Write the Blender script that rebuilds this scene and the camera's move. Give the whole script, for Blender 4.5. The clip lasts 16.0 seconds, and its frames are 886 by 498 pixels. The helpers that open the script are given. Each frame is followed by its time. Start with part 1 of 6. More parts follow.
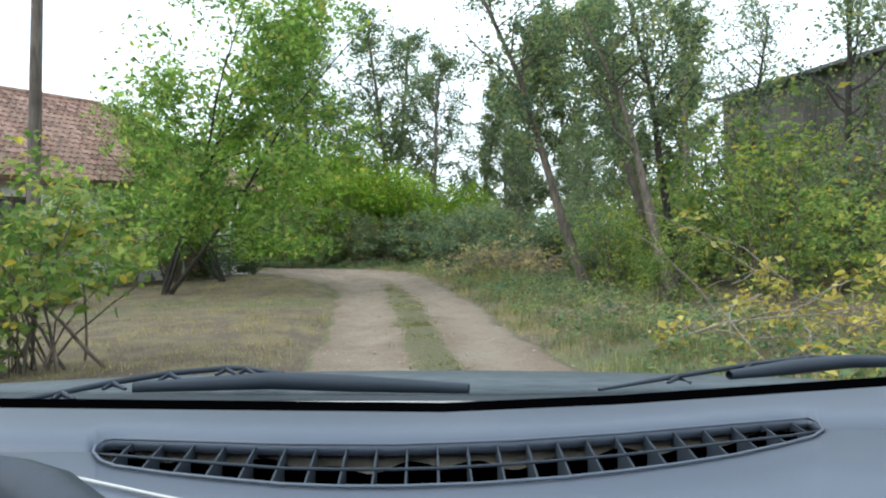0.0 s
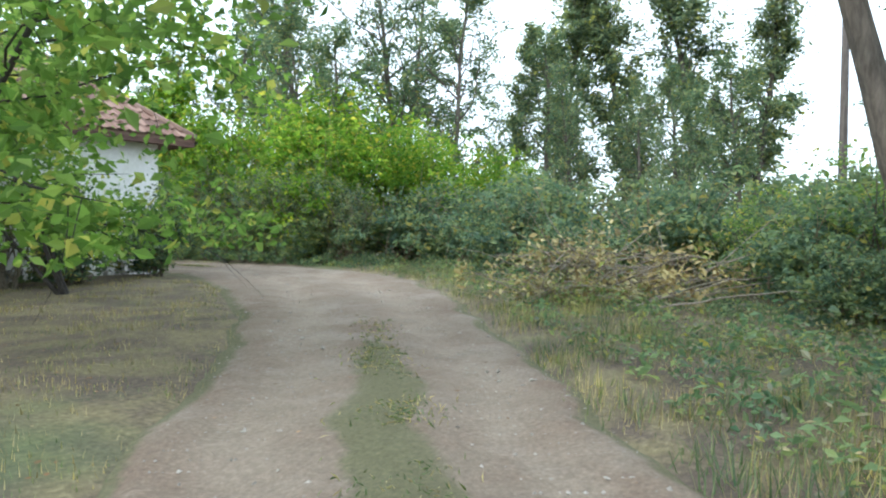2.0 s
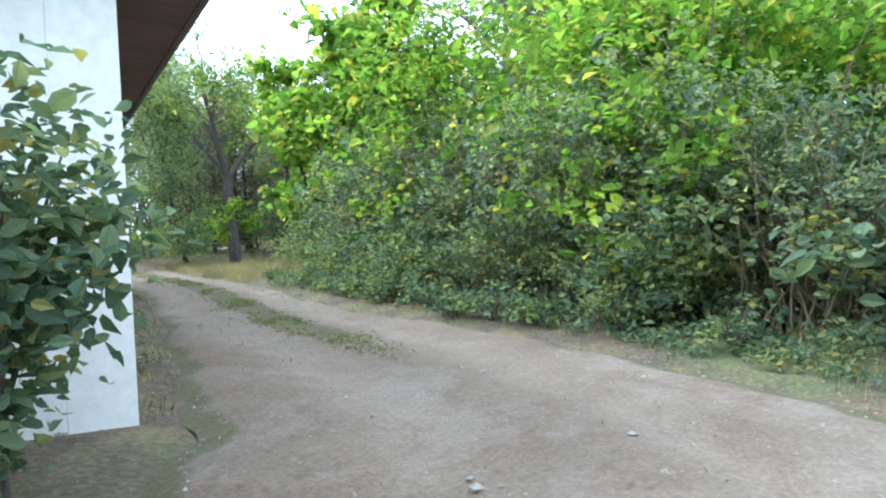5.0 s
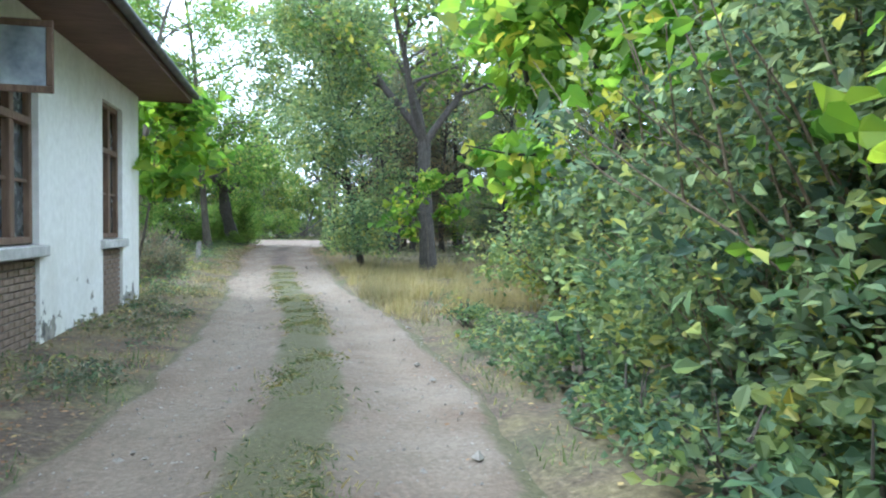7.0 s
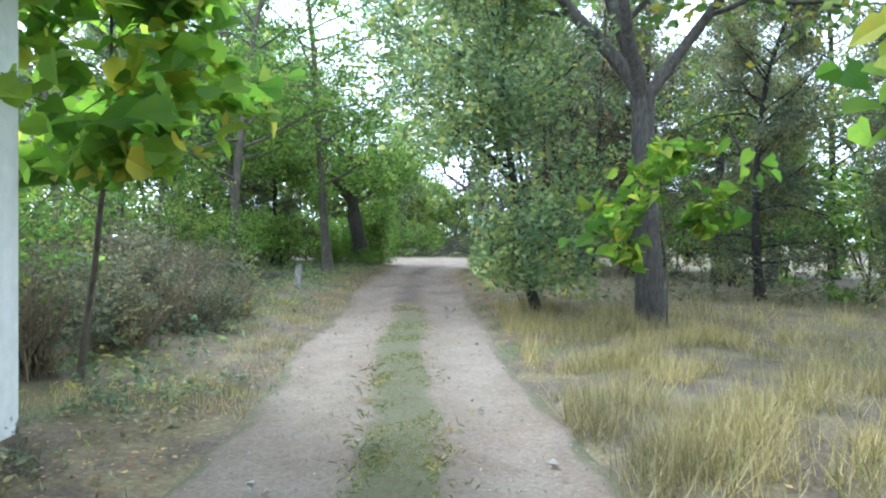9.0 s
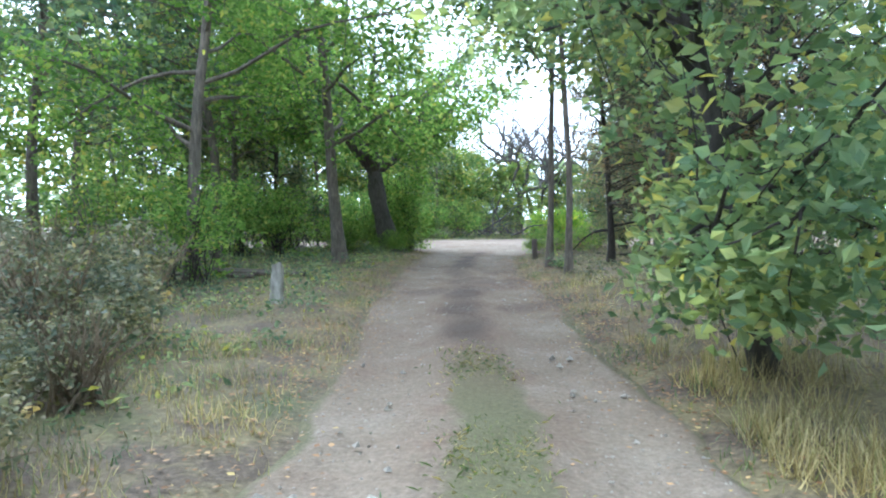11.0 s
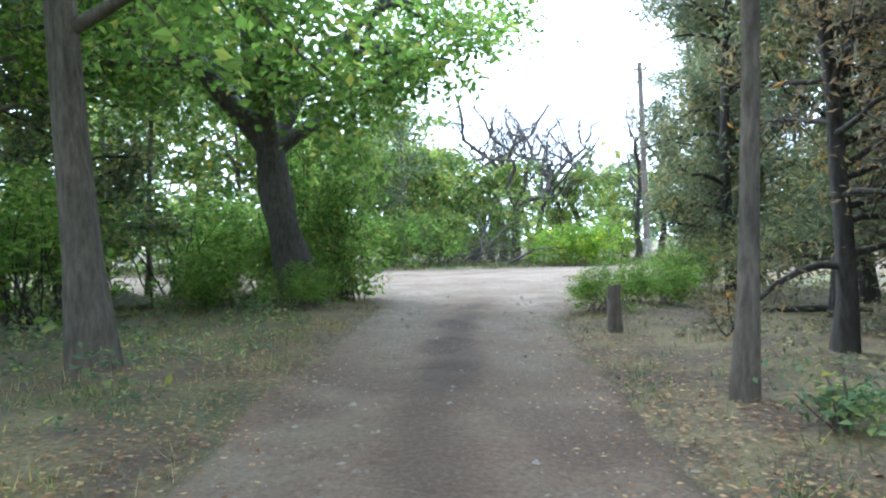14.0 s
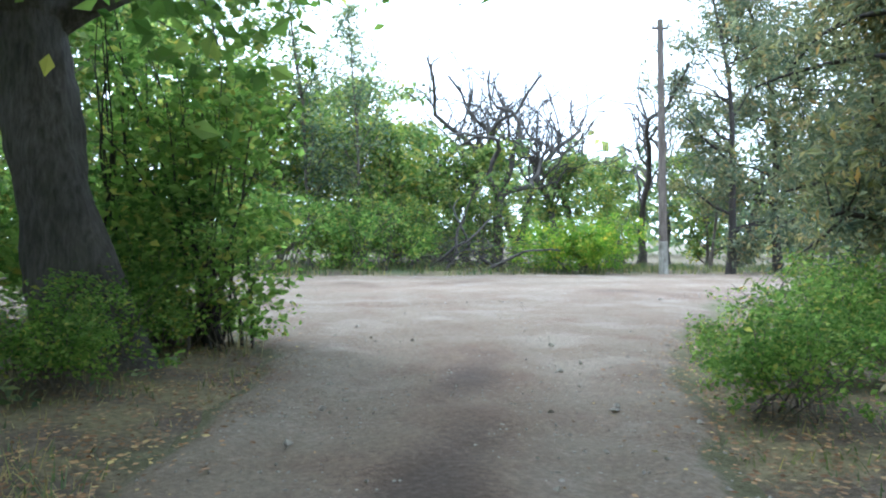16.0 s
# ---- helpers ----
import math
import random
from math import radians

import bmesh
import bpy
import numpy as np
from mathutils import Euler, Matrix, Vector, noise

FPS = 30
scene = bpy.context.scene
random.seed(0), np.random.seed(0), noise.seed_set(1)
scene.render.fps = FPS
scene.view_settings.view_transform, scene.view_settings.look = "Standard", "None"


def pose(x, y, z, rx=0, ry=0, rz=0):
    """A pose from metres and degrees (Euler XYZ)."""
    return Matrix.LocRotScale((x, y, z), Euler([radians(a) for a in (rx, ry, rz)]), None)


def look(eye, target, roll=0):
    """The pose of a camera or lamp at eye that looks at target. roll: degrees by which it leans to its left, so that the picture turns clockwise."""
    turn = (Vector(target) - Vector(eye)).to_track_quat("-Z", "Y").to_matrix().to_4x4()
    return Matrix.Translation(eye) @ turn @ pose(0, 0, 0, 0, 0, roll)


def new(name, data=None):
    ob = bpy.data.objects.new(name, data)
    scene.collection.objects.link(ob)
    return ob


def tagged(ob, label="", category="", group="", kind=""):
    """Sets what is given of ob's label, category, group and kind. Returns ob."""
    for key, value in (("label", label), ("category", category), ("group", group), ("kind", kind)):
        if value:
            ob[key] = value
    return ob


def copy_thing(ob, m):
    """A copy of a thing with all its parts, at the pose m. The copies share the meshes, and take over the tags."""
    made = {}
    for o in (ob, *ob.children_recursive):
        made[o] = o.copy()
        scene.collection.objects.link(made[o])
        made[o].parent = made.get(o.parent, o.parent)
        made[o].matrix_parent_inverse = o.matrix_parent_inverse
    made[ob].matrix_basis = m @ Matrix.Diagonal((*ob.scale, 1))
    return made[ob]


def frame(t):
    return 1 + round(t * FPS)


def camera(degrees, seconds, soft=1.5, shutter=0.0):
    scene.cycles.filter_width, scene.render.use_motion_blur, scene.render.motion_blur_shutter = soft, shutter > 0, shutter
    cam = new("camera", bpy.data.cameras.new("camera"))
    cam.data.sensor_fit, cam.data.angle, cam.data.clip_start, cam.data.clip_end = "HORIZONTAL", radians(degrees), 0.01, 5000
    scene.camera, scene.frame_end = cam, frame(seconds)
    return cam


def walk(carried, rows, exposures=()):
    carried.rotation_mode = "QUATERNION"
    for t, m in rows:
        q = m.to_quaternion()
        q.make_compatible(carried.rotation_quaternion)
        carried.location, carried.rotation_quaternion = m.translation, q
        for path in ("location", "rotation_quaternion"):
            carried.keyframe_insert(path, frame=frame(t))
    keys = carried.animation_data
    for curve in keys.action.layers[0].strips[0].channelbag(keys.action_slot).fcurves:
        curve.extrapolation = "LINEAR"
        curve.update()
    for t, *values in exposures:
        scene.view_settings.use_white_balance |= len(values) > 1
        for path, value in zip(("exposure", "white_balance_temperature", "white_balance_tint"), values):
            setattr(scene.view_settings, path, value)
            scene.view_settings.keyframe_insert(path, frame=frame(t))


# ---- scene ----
# ---------- camera ----------
cam = camera(67.2, 16.0, soft=2.1)
PATH = [
    (0, -18.755, -22.133, 1.361, 88.97, 1.38, -56.64),
    (0.5, -16.441, -20.443, 1.358, 88.37, -0.59, -56.58),
    (1, -14.136, -18.795, 1.336, 87.66, 0.31, -56.36),
    (1.5, -11.959, -17.152, 1.237, 87.55, 0.21, -56.26),
    (2, -10.063, -15.694, 1.246, 88.04, -0.16, -55.75),
    (2.5, -8.177, -14.111, 1.233, 89.12, -1.50, -54.84),
    (3, -6.444, -12.417, 1.247, 89.02, -0.83, -53.08),
    (3.2, -5.788, -11.782, 1.152, 89.34, -0.89, -51.86),
    (3.5, -4.775, -10.836, 1.173, 89.12, -0.37, -48.95),
    (4, -3.182, -9.098, 1.208, 88.76, 0.50, -42.94),
    (4.5, -1.742, -7.143, 1.243, 88.40, 1.37, -36.64),
    (5, -0.473, -4.967, 1.278, 88.05, 2.25, -30.67),
    (5.3, 0.208, -3.545, 1.299, 87.83, 2.77, -27.47),
    (5.5, 0.638, -2.535, 1.285, 88.41, 2.40, -25.63),
    (6, 1.564, 0.064, 1.315, 89.20, 0.98, -21.16),
    (6.5, 2.173, 2.446, 1.326, 90.53, -0.77, -16.30),
    (7, 2.521, 4.593, 1.278, 88.08, -0.70, -12.31),
    (7.5, 2.761, 6.590, 1.321, 87.99, -0.84, -7.73),
    (8, 2.869, 8.467, 1.312, 88.43, -1.55, -3.95),
    (8.5, 2.808, 10.322, 1.305, 88.44, -2.16, -1.65),
    (9, 2.729, 11.980, 1.312, 89.20, -0.50, 0.10),
    (9.5, 2.573, 13.544, 1.289, 87.17, -1.62, 1.32),
    (10, 2.445, 14.987, 1.261, 86.88, 0.04, 2.37),
    (10.2, 2.362, 15.596, 1.271, 86.88, -0.65, 2.67),
    (10.5, 2.261, 16.514, 1.277, 86.97, -0.50, 2.64),
    (11, 2.067, 18.189, 1.308, 87.39, 0.22, 2.48),
    (11.5, 1.881, 19.986, 1.347, 87.93, 1.15, 2.26),
    (12, 1.751, 21.840, 1.378, 88.35, 1.87, 2.10),
    (12.3, 1.720, 22.951, 1.384, 88.44, 2.02, 2.07),
    (12.5, 1.704, 23.671, 1.344, 87.35, 0.76, 1.65),
    (13, 1.698, 25.529, 1.288, 88.32, -0.68, 0.86),
    (13.5, 1.754, 27.263, 1.262, 88.91, -0.20, 0.64),
    (14, 1.840, 29.027, 1.271, 89.26, 0.68, 0.33),
    (14.5, 1.778, 30.482, 1.183, 88.25, -0.49, -0.29),
    (15, 1.765, 32.010, 1.244, 88.43, -0.17, -0.73),
    (15.5, 1.727, 33.502, 1.246, 88.57, 0.73, -1.75),
    (16, 1.818, 35.147, 1.232, 89.07, -0.89, -2.73),
]
walk(cam, [(t, pose(x, y, z, a, b, c)) for t, x, y, z, a, b, c in PATH],
     [(0, 0.2, 5850, 4), (1.5, 0.5, 5650, 4), (3.0, 0.6, 5450, 4), (5.3, 1.28, 5150, 6), (6.5, 1.38, 5100, 6), (8.0, 1.36, 5150, 6), (10.2, 1.38, 5100, 6), (12.5, 1.52, 5050, 6), (14.5, 1.42, 5100, 6), (16, 1.24, 5100, 5)])

# ---------- sky and light: bright overcast afternoon ----------
world = bpy.data.worlds.new("overcast_sky")
scene.world = world
world.use_nodes = True
wn, wl = world.node_tree.nodes, world.node_tree.links
sky = wn.new("ShaderNodeTexSky")
sky.sky_type, sky.sun_disc = "NISHITA", False
sky.sun_elevation, sky.sun_rotation = radians(46), radians(315)
sky.dust_density, sky.air_density = 6.0, 1.0
cloud = wn.new("ShaderNodeMix")
cloud.data_type = "RGBA"
cloud.inputs[0].default_value = 0.84
cloud.inputs[7].default_value = (15.0, 15.6, 16.2, 1)
wl.new(sky.outputs[0], cloud.inputs[6])
wl.new(cloud.outputs[2], wn["Background"].inputs[0])
wn["Background"].inputs[1].default_value = 0.115
sun_data = bpy.data.lights.new("sun", "SUN")
sun_data.energy, sun_data.angle, sun_data.color = 1.5, radians(14), (1.0, 0.96, 0.9)
sun_ob = new("sun", sun_data)
sun_ob.matrix_world = look((0, 0, 40), (10 * math.sin(radians(135)), 10 * math.cos(radians(135)), 40 - 10.4))

RND = np.random.default_rng(7)


# ---------- materials ----------
def mat(name, base, rough=0.8, metal=0.0):
    m = bpy.data.materials.new(name)
    m.use_nodes = True
    p = m.node_tree.nodes["Principled BSDF"]
    p.inputs["Base Color"].default_value = (*base, 1)
    p.inputs["Roughness"].default_value = rough
    p.inputs["Metallic"].default_value = metal
    return m


def node(m, kind, **values):
    n = m.node_tree.nodes.new(kind)
    for k, v in values.items():
        n.inputs[k].default_value = v
    return n


def link(m, a, b):
    m.node_tree.links.new(a, b)


def ramp(m, fac, stops):
    r = m.node_tree.nodes.new("ShaderNodeValToRGB")
    el = r.color_ramp.elements
    while len(el) < len(stops):
        el.new(0.5)
    for e, (pos, c) in zip(el, stops):
        e.position, e.color = pos, (*c, 1)
    link(m, fac, r.inputs[0])
    return r.outputs[0]


def noise_fac(m, scale, detail=5.0, rough=0.6, vec=None, stretch=None):
    n = node(m, "ShaderNodeTexNoise", Scale=scale, Detail=detail, Roughness=rough)
    if vec is None:
        vec = m.node_tree.nodes.new("ShaderNodeTexCoord").outputs["Object"]
    if stretch:
        mp = m.node_tree.nodes.new("ShaderNodeMapping")
        mp.inputs["Scale"].default_value = stretch
        link(m, vec, mp.inputs[0])
        vec = mp.outputs[0]
    link(m, vec, n.inputs["Vector"])
    return n.outputs[0]


def mixed(m, fac, a, b, mode="MIX"):
    x = m.node_tree.nodes.new("ShaderNodeMix")
    x.data_type, x.blend_type = "RGBA", mode
    for sock, v in ((x.inputs[0], fac), (x.inputs[6], a), (x.inputs[7], b)):
        if isinstance(v, (int, float)):
            sock.default_value = v
        elif isinstance(v, tuple):
            sock.default_value = (*v, 1)
        else:
            link(m, v, sock)
    return x.outputs[2]


def bump(m, height, strength=0.3, dist=0.02):
    b = node(m, "ShaderNodeBump", Strength=strength, Distance=dist)
    link(m, height, b.inputs["Height"])
    link(m, b.outputs[0], m.node_tree.nodes["Principled BSDF"].inputs["Normal"])


def colour(m, sock):
    link(m, sock, m.node_tree.nodes["Principled BSDF"].inputs["Base Color"])


def leaf_mat(name, dark, mid, light, odd=None, shine=0.6, through_light=0.55, dusty=True):
    """Leaves: each one its own tone, clumps in a slow drift, some light through the blade."""
    # greyer, bluer leaf colour, in part windscreen haze mixed into the base
    if dusty:
        dark, mid, light = ((r * 1.11, g * 1.03, b * 1.5) for r, g, b in (dark, mid, light))
    m = mat(name, mid, shine)
    geo = m.node_tree.nodes.new("ShaderNodeNewGeometry")
    stops = [(0.0, dark), (0.55, mid), (0.93, light)]
    if odd:
        stops = [(0.0, dark), (0.5, mid), (0.86, light), (0.965, odd)]
    c = ramp(m, geo.outputs["Random Per Island"], stops)
    drift = ramp(m, noise_fac(m, 0.9, 3), [(0.3, (0.62, 0.66, 0.7)), (0.7, (1.25, 1.2, 1.0))])
    c = mixed(m, 1.0, c, drift, "MULTIPLY")
    if dusty:
        hue = ramp(m, noise_fac(m, 1.7, 4, 0.7), [(0.34, (0.8, 0.93, 1.12)), (0.5, (1, 1, 1)), (0.68, (1.3, 1.12, 0.72))])
        c = mixed(m, 1.0, c, hue, "MULTIPLY")
    colour(m, c)
    p = m.node_tree.nodes["Principled BSDF"]
    p.inputs["Specular IOR Level"].default_value = 0.22
    tr = m.node_tree.nodes.new("ShaderNodeBsdfTranslucent")
    link(m, mixed(m, 1.0, c, (1.1, 1.13, 0.9), "MULTIPLY"), tr.inputs[0])
    mx = m.node_tree.nodes.new("ShaderNodeMixShader")
    mx.inputs[0].default_value = through_light
    link(m, p.outputs[0], mx.inputs[1])
    link(m, tr.outputs[0], mx.inputs[2])
    link(m, mx.outputs[0], m.node_tree.nodes["Material Output"].inputs[0])
    return m


def bark_mat(name, dark, light, scale=6.0):
    m = mat(name, light, 0.92)
    n = noise_fac(m, scale, 8, 0.7, stretch=(3, 3, 0.7))
    c = ramp(m, n, [(0.32, dark), (0.68, light)])
    big = ramp(m, noise_fac(m, 1.1, 3), [(0.3, (0.7, 0.72, 0.7)), (0.75, (1.2, 1.15, 1.1))])
    colour(m, mixed(m, 1.0, c, big, "MULTIPLY"))
    bump(m, n, 0.9, 0.03)
    return m


M_LEAF_MID = leaf_mat("leaf_mid_green", (0.072, 0.12, 0.052), (0.14, 0.215, 0.092), (0.235, 0.33, 0.14), (0.38, 0.34, 0.12))
M_LEAF_BRIGHT = leaf_mat("leaf_bright_green", (0.1, 0.21, 0.02), (0.19, 0.345, 0.03), (0.31, 0.47, 0.05), (0.54, 0.49, 0.08), through_light=0.68)
M_LEAF_BRIGHT2 = leaf_mat("leaf_fresh_green", (0.085, 0.145, 0.052), (0.17, 0.265, 0.098), (0.285, 0.39, 0.15), (0.42, 0.4, 0.12), through_light=0.62)
M_LEAF_COOL = leaf_mat("leaf_cool_green", (0.08, 0.125, 0.056), (0.175, 0.245, 0.11), (0.3, 0.38, 0.17), (0.42, 0.42, 0.13), through_light=0.66)
M_LEAF_LIGHT = leaf_mat("leaf_light_green", (0.11, 0.175, 0.06), (0.205, 0.295, 0.11), (0.325, 0.42, 0.165), (0.44, 0.42, 0.14), through_light=0.66)
M_LEAF_WOOD = leaf_mat("leaf_woodland_green", (0.1, 0.185, 0.045), (0.2, 0.325, 0.08), (0.33, 0.46, 0.13), (0.46, 0.45, 0.12), through_light=0.7, dusty=False)
M_LEAF_YELLOW = leaf_mat("leaf_yellow_green", (0.09, 0.17, 0.03), (0.18, 0.29, 0.055), (0.32, 0.4, 0.1), (0.45, 0.38, 0.08))
M_LEAF_DRY = leaf_mat("leaf_dry_tan", (0.24, 0.175, 0.085), (0.44, 0.35, 0.18), (0.6, 0.52, 0.3), (0.3, 0.34, 0.1), 0.7, 0.3, False)
M_LEAF_CONIFER = leaf_mat("needle_grey_green", (0.09, 0.122, 0.056), (0.17, 0.21, 0.098), (0.26, 0.295, 0.145), (0.38, 0.28, 0.15), 0.7, 0.55)
M_LEAF_RUST = leaf_mat("needle_brownish", (0.105, 0.1, 0.055), (0.2, 0.175, 0.1), (0.28, 0.25, 0.145), (0.36, 0.22, 0.12), 0.7, 0.55)
M_LEAF_SHRUB = leaf_mat("leaf_grey_shrub", (0.1, 0.118, 0.052), (0.185, 0.205, 0.092), (0.29, 0.295, 0.145), (0.4, 0.34, 0.22), 0.7, 0.35)
M_LITTER = leaf_mat("fallen_leaf", (0.125, 0.066, 0.034), (0.27, 0.15, 0.082), (0.42, 0.27, 0.16), (0.46, 0.35, 0.16), 0.8, 0.1, False)
M_BARK = bark_mat("bark_grey_brown", (0.06, 0.05, 0.04), (0.21, 0.175, 0.145))
M_BARK_DARK = bark_mat("bark_dark", (0.018, 0.015, 0.014), (0.075, 0.064, 0.056))
M_BARK_DEAD = bark_mat("bark_dead_grey", (0.03, 0.026, 0.024), (0.12, 0.105, 0.092))
M_BARK_OLD = bark_mat("bark_old_furrowed", (0.04, 0.035, 0.033), (0.16, 0.14, 0.13), 9)
M_BARK_PALE = bark_mat("twig_grey", (0.17, 0.14, 0.11), (0.4, 0.345, 0.275), 14)
M_LEAF_OCHRE = leaf_mat("leaf_ochre", (0.3, 0.22, 0.05), (0.48, 0.4, 0.1), (0.58, 0.52, 0.18), (0.3, 0.34, 0.1), 0.7, 0.4, False)
M_TWIG = bark_mat("twig_tan", (0.13, 0.095, 0.06), (0.36, 0.28, 0.19), 14)
M_GRASS_DRY = leaf_mat("grass_dry", (0.22, 0.175, 0.085), (0.4, 0.325, 0.165), (0.56, 0.47, 0.27), (0.22, 0.24, 0.08), 0.7, 0.3, False)
M_GRASS_GREEN = leaf_mat("grass_green", (0.065, 0.11, 0.03), (0.13, 0.19, 0.055), (0.23, 0.28, 0.1), (0.42, 0.36, 0.15), 0.6, 0.4)


# ---------- mesh helpers ----------
def mesh_of(name, verts, faces, material, smooth=False):
    """A mesh from vertex and face arrays; faces all of one size."""
    verts, faces = np.asarray(verts, dtype=np.float32), np.asarray(faces, dtype=np.int32)
    me = bpy.data.meshes.new(name)
    k = faces.shape[1]
    me.vertices.add(len(verts))
    me.vertices.foreach_set("co", verts.ravel())
    me.loops.add(faces.size)
    me.loops.foreach_set("vertex_index", faces.ravel())
    me.polygons.add(len(faces))
    me.polygons.foreach_set("loop_start", np.arange(0, faces.size, k, dtype=np.int32))
    me.polygons.foreach_set("use_smooth", np.full(len(faces), smooth))
    me.update(calc_edges=True)
    me.materials.append(material)
    return me


def thing(name, label, category, at=(0, 0, 0), turn=0, group="", kind=""):
    ob = new(name)
    ob.empty_display_size = 0.2
    ob.matrix_basis = pose(*at, 0, 0, turn)
    return tagged(ob, label, category, group, kind)


def part_mesh(name, me, parent, label=""):
    ob = new(name, me)
    ob.parent = parent
    return tagged(ob, label)


def part(name, bm, material, parent, label=""):
    """Links a bmesh as one mesh object under a thing or a part."""
    me = bpy.data.meshes.new(name)
    bm.to_mesh(me)
    bm.free()
    me.materials.append(material)
    return part_mesh(name, me, parent, label)


def add_box(bm, lo, hi, bevel=0.0):
    lo, hi = Vector(lo), Vector(hi)
    r = bmesh.ops.create_cube(bm, size=1)
    bmesh.ops.scale(bm, vec=hi - lo, verts=r["verts"])
    bmesh.ops.translate(bm, vec=(lo + hi) / 2, verts=r["verts"])
    if bevel:
        edges = {e for v in r["verts"] for e in v.link_edges}
        bmesh.ops.bevel(bm, geom=list(edges), offset=bevel, segments=1, affect="EDGES")
    return bm


def box(lo, hi, bevel=0.0):
    return add_box(bmesh.new(), lo, hi, bevel)


def tubes(lines, sides=6):
    """Vertices and quads of tapered tubes along polylines [(points, radii), ...]."""
    vs, fs, base = [], [], 0
    ring = np.linspace(0, 2 * np.pi, sides, endpoint=False)
    for pts, rad in lines:
        pts, rad = np.asarray(pts, float), np.asarray(rad, float)
        d = np.gradient(pts, axis=0)
        d /= np.linalg.norm(d, axis=1)[:, None] + 1e-9
        ref = np.where(np.abs(d[:, 2:3]) > 0.9, [[1.0, 0, 0]], [[0, 0, 1.0]])
        a = np.cross(d, ref)
        a /= np.linalg.norm(a, axis=1)[:, None] + 1e-9
        b = np.cross(d, a)
        v = pts[:, None] + rad[:, None, None] * (np.cos(ring)[None, :, None] * a[:, None] + np.sin(ring)[None, :, None] * b[:, None])
        vs.append(v.reshape(-1, 3))
        n = len(pts)
        i, j = np.meshgrid(np.arange(n - 1), np.arange(sides), indexing="ij")
        j2 = (j + 1) % sides
        fs.append((base + np.stack([i * sides + j, i * sides + j2, (i + 1) * sides + j2, (i + 1) * sides + j], -1)).reshape(-1, 4))
        base += n * sides
    return np.concatenate(vs), np.concatenate(fs)


def leaves(rng, centres, size, droop=0.25, width=0.6, spread=0.35, fine=False, out=None):
    """A folded blade at each centre, of four corners or, fine, of six; out: the way that each one faces."""
    n = len(centres)
    a = rng.normal(size=(n, 3))
    a[:, 2] = a[:, 2] * 0.5 - droop
    a /= np.linalg.norm(a, axis=1)[:, None]
    up = rng.normal(size=(n, 3)) * 0.6 + [0, 0, 1.0]
    if out is not None:
        up = up * [0.8, 0.8, 0.75] + out * 0.9
    b = np.cross(a, up)
    b /= np.linalg.norm(b, axis=1)[:, None] + 1e-9
    c = np.cross(b, a)
    s = size * (1 + spread * rng.normal(size=(n, 1))).clip(0.4, 1.9)
    p = centres - a * s * 0.5
    if fine:
        side = [(0.18, 0.36, 0.06), (0.55, 0.46, 0.12)]
        v = np.stack([p, *(p + a * s * u + b * s * width * w + c * s * h for u, w, h in side), p + a * s - c * s * 0.08,
                      *(p + a * s * u - b * s * width * w + c * s * h for u, w, h in reversed(side))], 1)
        i = np.arange(n)[:, None] * 6
        f = np.concatenate([i + [0, 1, 2], i + [0, 2, 3], i + [0, 3, 4], i + [0, 4, 5]], 0)
        return v.reshape(-1, 3), f
    v = np.stack([p, p + a * s * 0.45 + b * s * width * 0.5 + c * s * 0.12, p + a * s, p + a * s * 0.45 - b * s * width * 0.5 + c * s * 0.12], 1)
    i = np.arange(n)[:, None] * 4
    f = np.concatenate([i + [0, 1, 2], i + [0, 2, 3]], 0)
    return v.reshape(-1, 3), f


def broad_leaves(rng, centres, size, droop=0.5, width=0.85, out=None):
    """Large heart-shaped blades of eight corners, folded along the midrib."""
    n = len(centres)
    a = rng.normal(size=(n, 3))
    a[:, 2] = a[:, 2] * 0.35 - droop
    a /= np.linalg.norm(a, axis=1)[:, None]
    b = np.cross(a, rng.normal(size=(n, 3)) * 0.5 + [0, 0, 1.0] + (0 if out is None else out * 0.8))
    b /= np.linalg.norm(b, axis=1)[:, None] + 1e-9
    c = np.cross(b, a)
    s = size * (1 + 0.3 * rng.normal(size=(n, 1))).clip(0.45, 1.7)
    p = centres - a * s * 0.45
    outline = [(0.0, 0.0, 0.0), (-0.06, 0.3, 0.08), (0.25, 0.5, 0.12), (0.65, 0.3, 0.04), (1.0, 0.0, -0.12), (0.65, -0.3, 0.04), (0.25, -0.5, 0.12), (-0.06, -0.3, 0.08), (0.45, 0.0, -0.02)]
    v = np.stack([p + a * s * u + b * s * w * width + c * s * h for u, w, h in outline], 1)
    i = np.arange(n)[:, None] * 9
    f = np.concatenate([i + [8, k, (k + 1) % 8] for k in range(8)], 0)
    return v.reshape(-1, 3), f


def wander(rng, start, direction, length, steps, jitter, lift=0.0):
    """A bent line for a limb."""
    p, d = np.array(start, float), np.array(direction, float)
    d /= np.linalg.norm(d)
    out = [p.copy()]
    for _ in range(steps):
        d = d + rng.normal(size=3) * jitter + [0, 0, lift]
        d /= np.linalg.norm(d)
        p = p + d * length / steps
        out.append(p.copy())
    return np.array(out)


def outward(c):
    """The way out of a crown at each place in it."""
    d = (c - c.mean(0)) * [1, 1, 0.6]
    return d / (np.linalg.norm(d, axis=1)[:, None] + 1e-6)


